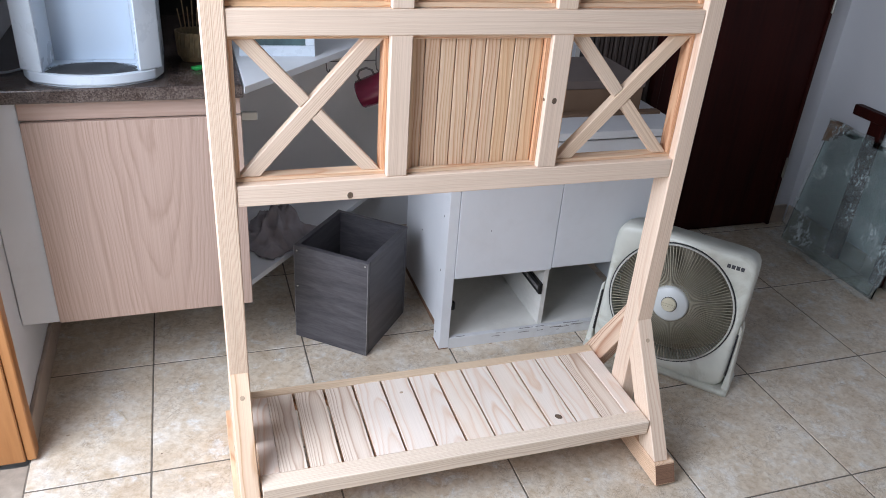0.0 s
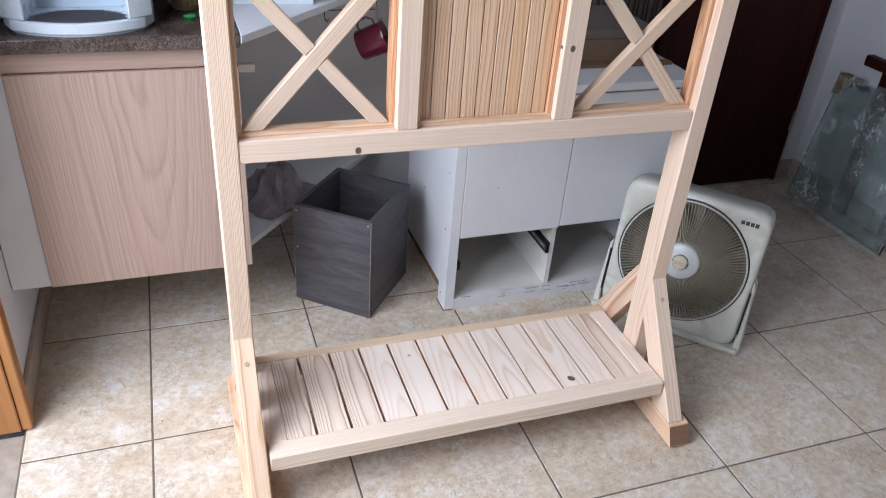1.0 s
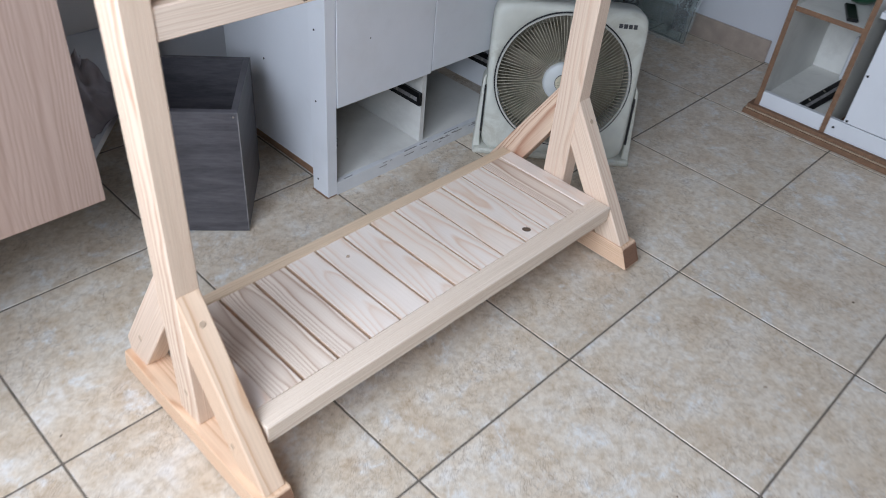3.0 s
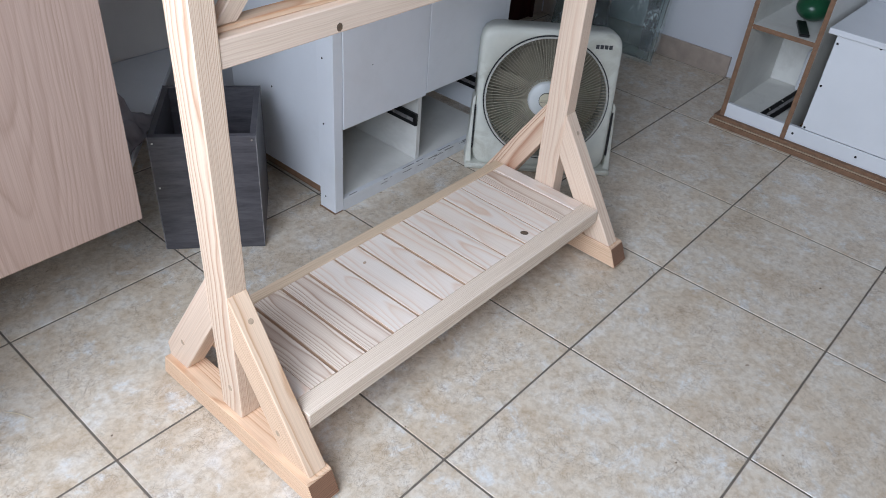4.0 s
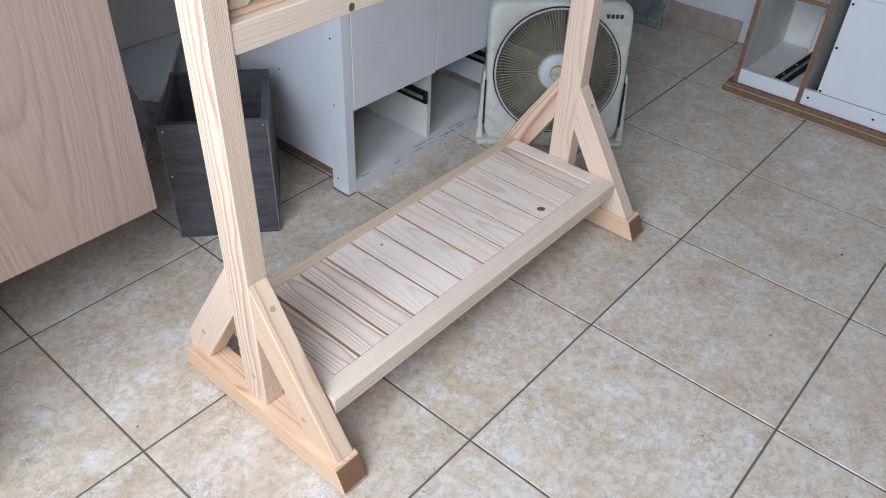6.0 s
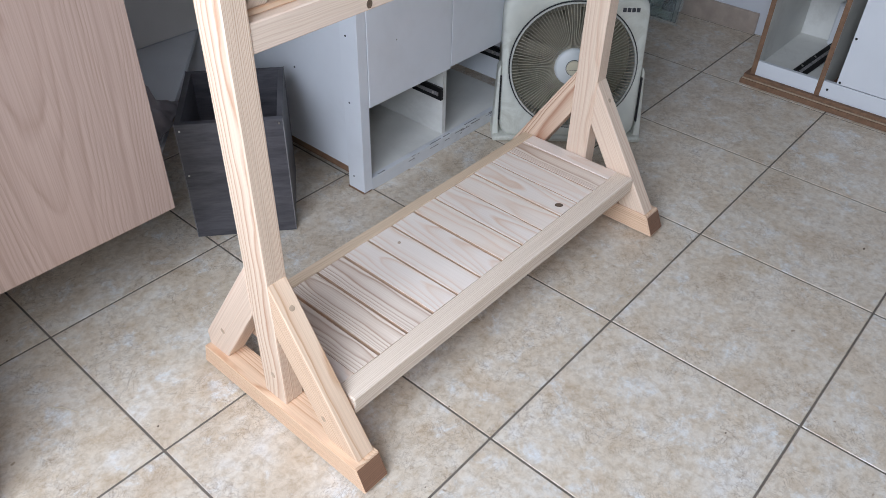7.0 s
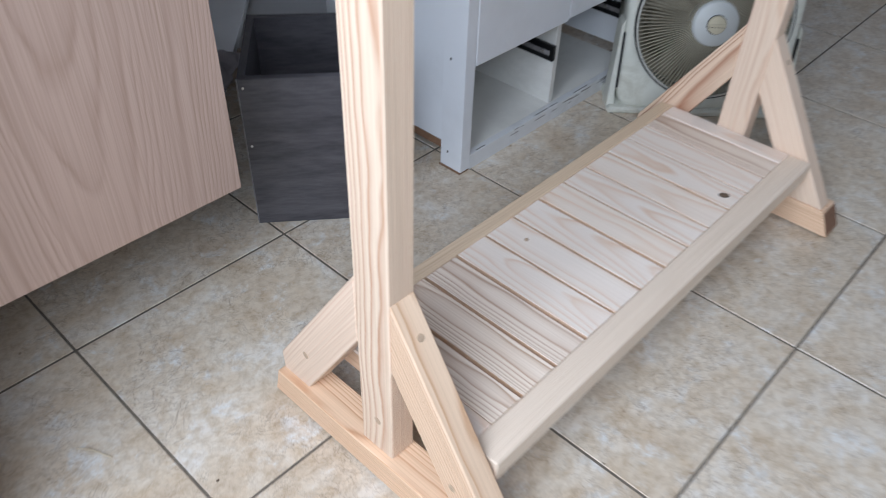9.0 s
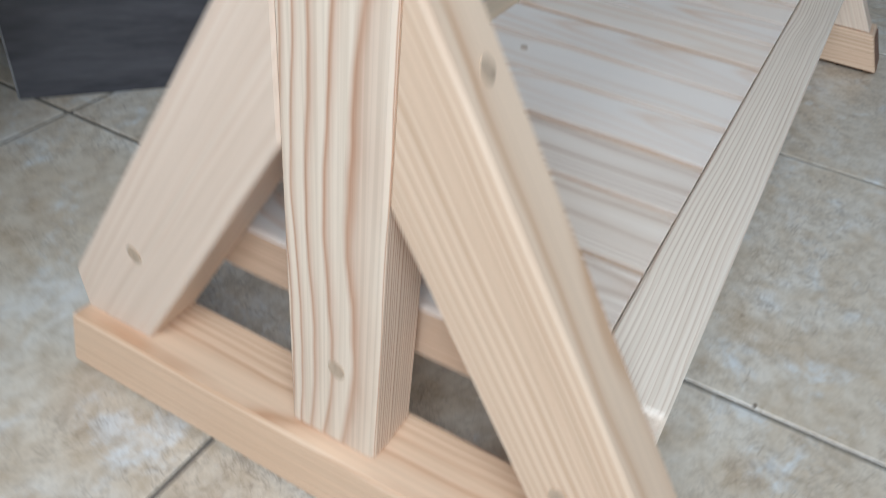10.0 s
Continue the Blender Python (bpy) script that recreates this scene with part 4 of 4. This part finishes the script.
scuffs = random.Random(3)
for k in range(16):
    x = scuffs.uniform(0.0, 0.60)
    w, z = scuffs.uniform(0.008, 0.045), scuffs.uniform(0.020, 0.037)
    slab("scuff", wc, GREY_EDGE, x, x + w, CYF - 0.0001, CYF + 0.001, z, z + scuffs.uniform(0.0008, 0.0024), 0, "dark scuff on the base rail")
for x, w in ((0.02, 0.03), (0.24, 0.05), (0.30, 0.03), (0.40, 0.06)):
    slab("scuff", wc, GREY_EDGE, x, x + w, CYF + 0.003, CYF + 0.006, 0.0395, 0.0405, 0, "dark scuff on the base rail")


def slide(parent, x, y0, y1, z, side):
    """A black ball-bearing runner fixed to a board."""
    s = slab("drawer_slide", parent, BLACK, min(x, x + side * 0.012), max(x, x + side * 0.012), y0, y1, z - 0.02, z + 0.02, 0.002, "black drawer runner")
    slab("runner_rib", s, GREY_EDGE, min(x + side * 0.0121, x + side * 0.0135), max(x + side * 0.0121, x + side * 0.0135), y0 + 0.01, y1 - 0.02, z - 0.006, z + 0.006, 0.0003)
    for y in (y0 + 0.03, y0 + 0.09):
        part("screw", disc_bm(0.004, 0.001, 10), STEEL, s, "small steel screw", pose(x + side * 0.014, y, z, 0, 90, 0))


slide(wc, 0.3098, 0.800, 1.18, 0.178, -1)
slide(wc, CX1 - 0.0203, 0.800, 1.18, 0.165, -1)
block("hinge_cup", wc, BLACK, Matrix.Identity(4), -0.0057, 0.014, 0.803, 0.822, 0.133, 0.163, 0.004, "black plastic catch")
for z in (0.045, 0.275, 0.46, 0.62):
    screw_at(wc, pose(CX0 - 0.0002, 0.826, z, 0, -90, 0))
for y, z in ((1.05, 0.30), (1.12, 0.58)):
    screw_at(wc, pose(-0.0317, y, z, 0, -90, 0))
screw_at(wc, pose(0.10, CYF - 0.0017, 0.42, 90, 0, 0), 0.0018)

# carton on top
carton = thing("carton", (0.46, 1.06, 0.7237), "closed brown carton with a dull lid on the white cabinet", "carton")
slab("carton_body", carton, CARD, 0.29, 0.628, 0.935, 1.20, 0.7237, 0.800, 0.002)
slab("carton_lid", carton, CARD_TOP, 0.286, 0.632, 0.931, 1.204, 0.8003, 0.826, 0.002, "dull brown lid")
sheet = slab("board_offcut", None, CARD, 0.33, 0.685, 0.90, 0.928, 0.7237, 0.733, 0.001)
tagged(sheet, "thin brown board offcut lying on the white cabinet", "board")

# ---- box fan ----
fan_dir = math.degrees(math.atan2(-0.322, 0.288))
fan_at = pose(0.600, 0.540, 0, 0, 0, fan_dir) @ pose(0, 0, 0, -9.0, 0, 0)
fan = thing("box_fan", fan_at, "aged ivory plastic box fan with radial grille standing on the floor", "fan")
FW, FH, FD, FR = 0.425, 0.446, 0.105, 0.189
FC = 0.2365  # height of the fan's middle


def rounded(half_w, lo, hi, r, n):
    """Points of a rounded rectangle seen from the ring's centre, evenly by angle."""
    pts = []
    for k in range(n):
        a = 2 * math.pi * k / n
        c, s = math.cos(a), math.sin(a)
        up = (hi - FC) if s > 0 else (FC - lo)
        e = 11.0
        d = (abs(c / half_w) ** e + abs(s / up) ** e) ** (-1 / e)
        pts.append((c * d, FC + s * d))
    return pts


N = 96
bm = bmesh.new()
loops = []
for pts, y in ((rounded(FW / 2, 0.01, FH, 0.05, N), FD), (rounded(FW / 2, 0.01, FH, 0.05, N), 0.016), (rounded(FW / 2 - 0.004, 0.014, FH - 0.004, 0.05, N), 0.004), (rounded(FW / 2 - 0.014, 0.024, FH - 0.014, 0.05, N), 0.0), ([((FR + 0.006) * math.cos(2 * math.pi * k / N), FC + (FR + 0.006) * math.sin(2 * math.pi * k / N)) for k in range(N)], 0.0), ([(FR * math.cos(2 * math.pi * k / N), FC + FR * math.sin(2 * math.pi * k / N)) for k in range(N)], 0.008), ([(FR * math.cos(2 * math.pi * k / N), FC + FR * math.sin(2 * math.pi * k / N)) for k in range(N)], FD - 0.005)):
    loops.append([bm.verts.new((x, y, z)) for x, z in pts])
for a, b in zip(loops, loops[1:]):
    for k in range(N):
        bm.faces.new([a[k], a[(k + 1) % N], b[(k + 1) % N], b[k]])
for k in range(N):
    bm.faces.new([loops[-1][k], loops[-1][(k + 1) % N], loops[0][(k + 1) % N], loops[0][k]])
bmesh.ops.recalc_face_normals(bm, faces=bm.faces)
housing = part("housing", bm, IVORY, fan, "", fan_at, True)


def ring_bm(r0, r1, y0, y1, n=72):
    bm_ = bmesh.new()
    prof = [(r0, y0), (r1, y0), (r1, y1), (r0, y1)]
    rows = [[bm_.verts.new((r * math.cos(2 * math.pi * k / n), y, FC + r * math.sin(2 * math.pi * k / n))) for k in range(n)] for r, y in prof]
    for i in range(4):
        for k in range(n):
            bm_.faces.new([rows[i][k], rows[i][(k + 1) % n], rows[(i + 1) % 4][(k + 1) % n], rows[(i + 1) % 4][k]])
    bmesh.ops.recalc_face_normals(bm_, faces=bm_.faces)
    return bm_


part("rim_ring", ring_bm(FR - 0.0045, FR + 0.0005, -0.004, 0.006), IVORY_RIM, fan, "pale rim of the grille", fan_at)
part("rim_groove", ring_bm(FR + 0.0008, FR + 0.0045, -0.0008, 0.002), BLACK_PLASTIC, fan, "dark groove round the rim", fan_at)
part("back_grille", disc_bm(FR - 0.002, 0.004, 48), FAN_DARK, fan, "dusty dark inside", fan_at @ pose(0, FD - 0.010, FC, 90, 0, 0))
bm = bmesh.new()
SP = 116
for k in range(SP):
    a = 2 * math.pi * k / SP
    prev = None
    for i in range(7):
        f = i / 6
        r = 0.052 + (FR - 0.004 - 0.052) * f
        b = a + 0.03 * f * f
        w = 0.0008
        c, s = math.cos(b), math.sin(b)
        y = -0.006 * math.sin(math.pi * min(1, f * 0.9 + 0.1))
        row = [bm.verts.new((r * c - s * w * q, y + d, FC + r * s + c * w * q)) for q, d in ((-1, 0), (1, 0), (1, 0.0045), (-1, 0.0045))]
        if prev:
            for j in range(4):
                bm.faces.new([prev[j], prev[(j + 1) % 4], row[(j + 1) % 4], row[j]])
        prev = row
bmesh.ops.recalc_face_normals(bm, faces=bm.faces)
part("front_grille", bm, GRILLE, fan, "radial spokes dull with dust", fan_at)
for k in range(5):
    bm = bmesh.new()
    a0 = 2 * math.pi * k / 5 + 0.3
    rows = []
    for i in range(9):
        f = i / 8
        a = a0 + f * 0.95
        rows.append([bm.verts.new((r * math.cos(a + 0.25 * r / FR), 0.040 + 0.035 * f, FC + r * math.sin(a + 0.25 * r / FR))) for r in (0.045, 0.09, 0.13, 0.160)])
    for p, q in zip(rows, rows[1:]):
        for j in range(3):
            bm.faces.new([p[j], p[j + 1], q[j + 1], q[j]])
    bmesh.ops.solidify(bm, geom=bm.faces, thickness=0.002)
    part("blade", bm, FAN_BLADE, fan, "smoky plastic blade", fan_at, True)
part("hub", lathe_bm([(0, -0.010), (0.050, -0.010), (0.0550, -0.007), (0.0565, 0.002), (0.0565, 0.03), (0, 0.03)], 40), HUB, fan, "grey hub cover", fan_at @ pose(0, -0.004, FC, -90, 0, 0), True)
knob = part("knob", lathe_bm([(0, -0.0125), (0.0205, -0.0125), (0.0225, -0.010), (0.0225, 0.0), (0, 0.0)], 32), KNOB, fan, "cream round knob", fan_at @ pose(0, -0.010, FC, -90, 0, 0))
part("knob_ring", ring_bm(0.0226, 0.0240, -0.0165, -0.012, 36), INK, fan, "dark ring round the knob", fan_at)
block("knob_grip", knob, KNOB, fan_at, -0.0195, 0.0195, -0.0275, -0.0225, FC - 0.0035, FC + 0.0035, 0.001)
block("knob_line", knob, INK, fan_at, -0.0195, 0.0195, -0.0232, -0.0222, FC - 0.0052, FC - 0.0038, 0)
# foot, side grips and the printed mark (plain bars)
block("foot_stand", fan, IVORY, fan_at @ pose(0, 0, 0, 9.0, 0, 0), -FW / 2 - 0.020, FW / 2 + 0.020, -0.012, FD + 0.02, 0.0, 0.018, 0.006, "ivory foot of the fan")
for s in (-1, 1):
    arm = [(s * (FW / 2 + 0.0005), 0.236), (s * (FW / 2 + 0.009), 0.222), (s * (FW / 2 + 0.021), 0.006), (s * (FW / 2 - 0.002), 0.006), (s * (FW / 2 + 0.002), 0.05)]
    grip = part("side_arm", prism_bm(arm if s > 0 else arm[::-1], 0.062, 0.003), IVORY, fan, "ivory side arm of the stand", fan_at @ Matrix.Translation((0, 0.036, 0)))
    block("grip_slot", grip, BLACK_PLASTIC, fan_at, s * (FW / 2 + 0.0012) - 0.0022, s * (FW / 2 + 0.0012) + 0.0022, -0.0002, 0.01, 0.065, 0.205, 0.0008, "dark slot")
for k in range(4):
    x = 0.128 + 0.0132 * k
    m = block("printed_bar", housing, INK, fan_at, x, x + 0.0105, -0.0006, 0.0004, FH - 0.047, FH - 0.035, 0, "dark printed mark")

# ---- glass panes in bubble wrap ----
def pane(k):
    lean = pose(1.675 + 0.012 * k, 0.99 + 0.012 * (k % 2), 0.004, 0, 8.6, 0)
    ob = thing("glass_pane", lean, "greenish glass pane leaning on the wall in bubble wrap", "glass pane", "stacked glass panes")
    block("pane", ob, GLASS, lean, 0, 0.008, -0.255 + 0.01 * (k % 2), 0.255, 0, 0.53 - 0.008 * k, 0.0006)
    return ob


for k in range(2):
    pane(k)
bm = bmesh.new()
nx, nz = 70, 66
grid = [[None] * (nz + 1) for _ in range(nx + 1)]
for i in range(nx + 1):
    for j in range(nz + 1):
        y, z = -0.275 + 0.536 * i / nx, 0.545 * j / nz
        n1 = noise.noise(Vector((y * 9, z * 9, 0.7)))
        n2 = noise.noise(Vector((y * 26, z * 22, 3.1)))
        flare = max(0.0, 0.10 - z) * 0.5
        out = -0.010 - 0.006 * max(0, n1) - 0.006 * n2 - 0.004 * noise.noise(Vector((y * 60, z * 45, 8.2))) - flare * (0.8 + 0.7 * n2)
        grid[i][j] = bm.verts.new((min(-0.003, out), y * (1 + 0.4 * max(0.0, 0.1 - z)), z + 0.010 * n1 * (1 if z > 0.4 else 0.2)))
for i in range(nx):
    for j in range(nz):
        if j > nz * 0.86 and noise.noise(Vector((i * 0.12, j * 0.2, 9))) > 0.34:
            continue
        bm.faces.new([grid[i][j], grid[i + 1][j], grid[i + 1][j + 1], grid[i][j + 1]])
wrap = part("bubble_wrap", bm, WRAP, None, "", pose(1.672, 0.99, 0.006, 0, 8.6, 0), True)
tagged(wrap, "crumpled clear bubble wrap round the glass panes", "bubble wrap")
guard_at = pose(1.672, 0.99, 0.006, 0, 8.6, 0)
bm = bmesh.new()
folded = [(0.2585, 0.536), (0.2585, 0.448), (0.243, 0.452), (0.226, 0.470), (0.205, 0.492), (0.182, 0.517), (0.176, 0.536)]
rows_ = [[bm.verts.new((x + 0.0015 * ((k * 7) % 3 - 1), y, z)) for k, (y, z) in enumerate(folded)] for x in (-0.0085, 0.036)]
bm.faces.new(rows_[0])
bm.faces.new(rows_[1][::-1])
for k in range(len(folded)):
    q = (k + 1) % len(folded)
    bm.faces.new([rows_[0][k], rows_[1][k], rows_[1][q], rows_[0][q]])
bmesh.ops.recalc_face_normals(bm, faces=bm.faces)
guard = part("corner_guard", bm, CARD, None, "", guard_at)
tagged(guard, "brown cardboard corner guard on the glass panes", "corner guard")

# dark wooden trestle behind the panes
tre = thing("wooden_trestle", (1.79, 0.98, 0), "dark-stained wooden trestle against the side wall", "trestle")
slab("top_bar", tre, MAHOGANY, 1.772, 1.808, 0.74, 1.185, 0.585, 0.625, 0.003)
slab("leg", tre, MAHOGANY, 1.778, 1.803, 1.03, 1.095, 0.0, 0.5847, 0.003)
slab("leg", tre, MAHOGANY, 1.778, 1.803, 0.80, 0.85, 0.0, 0.5847, 0.003)

# ---- unfinished white cabinet by the side wall ----
rc = thing("open_cabinet", (1.58, 0.17, 0), "unfinished white cabinet with raw brown board edges and open niches", "cabinet")
plinth_t = thing("plinth_board", (1.58, -0.3, 0), "raw brown board plinth under the white cabinets", "plinth")
slab("plinth_layer", plinth_t, MDF, 1.365, 1.79, -0.95, 0.312, 0.0, 0.018, 0.001)
slab("plinth_layer", plinth_t, MDF_PALE, 1.3685, 1.79, -0.95, 0.308, 0.0183, 0.024, 0.0005, "paler board layer")
slab("plinth_layer", plinth_t, MDF, 1.372, 1.79, -0.95, 0.305, 0.0243, 0.036, 0.0005)


def edged(name, parent, x0, x1, y0, y1, z0, z1, inner=None):
    """A white board with its raw brown edge to the front."""
    b = slab(name, parent, inner or DRAWER_IN, x0 + 0.0012, x1, y0, y1, z0, z1, 0.0005)
    slab("raw_edge", b, MDF, x0, x0 + 0.001, y0, y1, z0, z1, 0.0002, "raw brown board edge")
    return b


ZB = 0.0363
edged("side_panel", rc, 1.386, 1.79, 0.272, 0.2885, ZB, 0.80)
edged("divider", rc, 1.386, 1.79, 0.045, 0.0615, ZB, 0.80)
slab("skirt", rc, WHITE, 1.3865, 1.402, 0.0618, 0.2717, ZB, 0.088, 0.0008)
slab("floor_panel", rc, DRAWER_IN, 1.4025, 1.79, 0.0618, 0.2717, 0.055, 0.070, 0.0005)
edged("niche_shelf", rc, 1.388, 1.78, 0.0618, 0.2717, 0.365, 0.3805)
edged("top_board", rc, 1.386, 1.79, 0.045, 0.2885, 0.8004, 0.816)
slab("back_panel", rc, DRAWER_IN, 1.782, 1.789, 0.0618, 0.2717, 0.0703, 0.364, 0.0003)
block("pipe_cover", rc, WHITE, Matrix.Identity(4), 1.735, 1.78, 0.10, 0.16, 0.0705, 0.23, 0.006, "white pipe cover")
lean_at = pose(1.562, 0.125, 0.0835, 28, -4, -6)
s1 = thing("loose_slide", lean_at, "long black drawer runner lying in the open niche", "drawer runner")
block("runner", s1, BLACK, lean_at, -0.155, 0.155, -0.021, 0.021, 0, 0.010, 0.002)
block("runner_rib", s1, GREY_EDGE, lean_at, -0.145, 0.135, -0.005, 0.005, 0.0101, 0.0112, 0.0003)
for dx in (-0.11, -0.02, 0.09):
    part("slot", disc_bm(0.0045, 0.0008, 10), STEEL, s1, "small steel screw", lean_at @ pose(dx, 0.013, 0.0102))
s2 = thing("loose_slide", (1.47, 0.15, 0.381), "black drawer runner lying on the niche shelf", "drawer runner")
block("runner", s2, BLACK, pose(1.47, 0.135, 0.3807, 0, 0, 25), -0.07, 0.07, -0.016, 0.016, 0, 0.010, 0.002)
bm = bmesh.new()
bmesh.ops.create_uvsphere(bm, u_segments=28, v_segments=16, radius=0.075)
bmesh.ops.scale(bm, vec=(1, 0.8, 0.62), verts=bm.verts)
ball = part("green_bowl", bm, GREEN_DARK, None, "", Matrix.Translation((1.60, 0.155, 0.4275)), True)
tagged(ball, "dark green plastic bowl on the niche shelf", "bowl")

lowc = thing("low_cabinet", (1.58, -0.4, 0), "low white cabinet with plain panel front and lid", "cabinet")
slab("skirt", lowc, WHITE, 1.3865, 1.402, -0.95, 0.0447, ZB, 0.092, 0.0008)
slab("front_panel", lowc, WHITE, 1.3855, 1.4025, -0.95, 0.004, 0.0955, 0.428, 0.001)
slab("side_panel", lowc, DRAWER_IN, 1.404, 1.79, -0.012, 0.004, ZB, 0.428, 0.0008)
slab("lid", lowc, WHITE, 1.370, 1.79, -0.95, 0.030, 0.4285, 0.447, 0.0015)
slab("back_panel", lowc, DRAWER_IN, 1.775, 1.789, -0.95, -0.0125, ZB, 0.428, 0.0005)
slab("side_panel", lowc, WHITE, 1.404, 1.774, -0.95, -0.935, ZB, 0.428, 0.0008)
for y, z in ((-0.005, 0.40), (-0.005, 0.255), (-0.005, 0.102), (-0.19, 0.066), (0.025, 0.066), (-0.13, 0.424)):
    screw_at(lowc, pose(1.3853 if z > 0.095 else 1.3863, y, z, 0, -90, 0), 0.0042)

# small straw blade on the floor
straw = part("straw", tube_bm([(-0.995 + 0.0075 * k, 0.709 - 0.0125 * k + 0.003 * math.sin(k), 0.0022 + 0.003 * math.sin(0.8 * k) ** 2) for k in range(5)], 0.0009, 5), STRAW, None)
tagged(straw, "thin dry straw lying on the floor tiles", "straw")
for x, y, r in ((-0.12, -0.344, 0.0022), (0.687, -0.35, 0.0035), (-0.876, 0.509, 0.0024), (-0.446, 0.112, 0.0022), (0.30, -0.12, 0.0015), (-0.62, 0.02, 0.0015)):
    bm = bmesh.new()
    bmesh.ops.create_icosphere(bm, subdivisions=1, radius=r)
    for v in bm.verts:
        v.co = Vector((v.co.x * 1.2, v.co.y * 0.8, v.co.z * 0.5)) * (1 + 0.4 * noise.noise(v.co * 900))
    crumb = part("wood_crumb", bm, KNOT_AND_SHADE, None, "", Matrix.Translation((x, y, r * 0.35)))
    tagged(crumb, "tiny dark wood crumb on the floor tiles", "crumb", "crumbs on the floor")


# ---- floor tiles, each with its own edges, in recessed joints ----
floor = structure(slab("floor", None, GROUT, WEST - 0.001, EAST, SOUTH, 1.655, -0.05, -0.0014, 0), "beige marbled glazed floor tiles with dark joints", "floor")
tile_meshes = {}


def tile_mesh(w, d):
    key = (round(w, 3), round(d, 3))
    if key not in tile_meshes:
        tile_meshes[key] = mesh_of(box_bm(w, d, 0.010, 0.0012), "floor_tile", TILE)
    return tile_meshes[key]


T, J = 0.45, 0.0046
spin = random.Random(7)
for i in range(-3, 5):
    for j in range(-6, 4):
        x0, x1 = max(i * T, WEST), min((i + 1) * T, EAST)
        y0, y1 = max(j * T, SOUTH), min((j + 1) * T, 1.655)
        if x1 - x0 < 0.01 or y1 - y0 < 0.01:
            continue
        ob = new("floor_tile", tile_mesh(x1 - x0 - J, y1 - y0 - J))
        ob.parent = floor
        ob.matrix_parent_inverse = WORLD[floor.name].inverted()
        ob.matrix_basis = Matrix.Translation(((x0 + x1) / 2, (y0 + y1) / 2, -0.005 + spin.uniform(-0.0003, 0)))
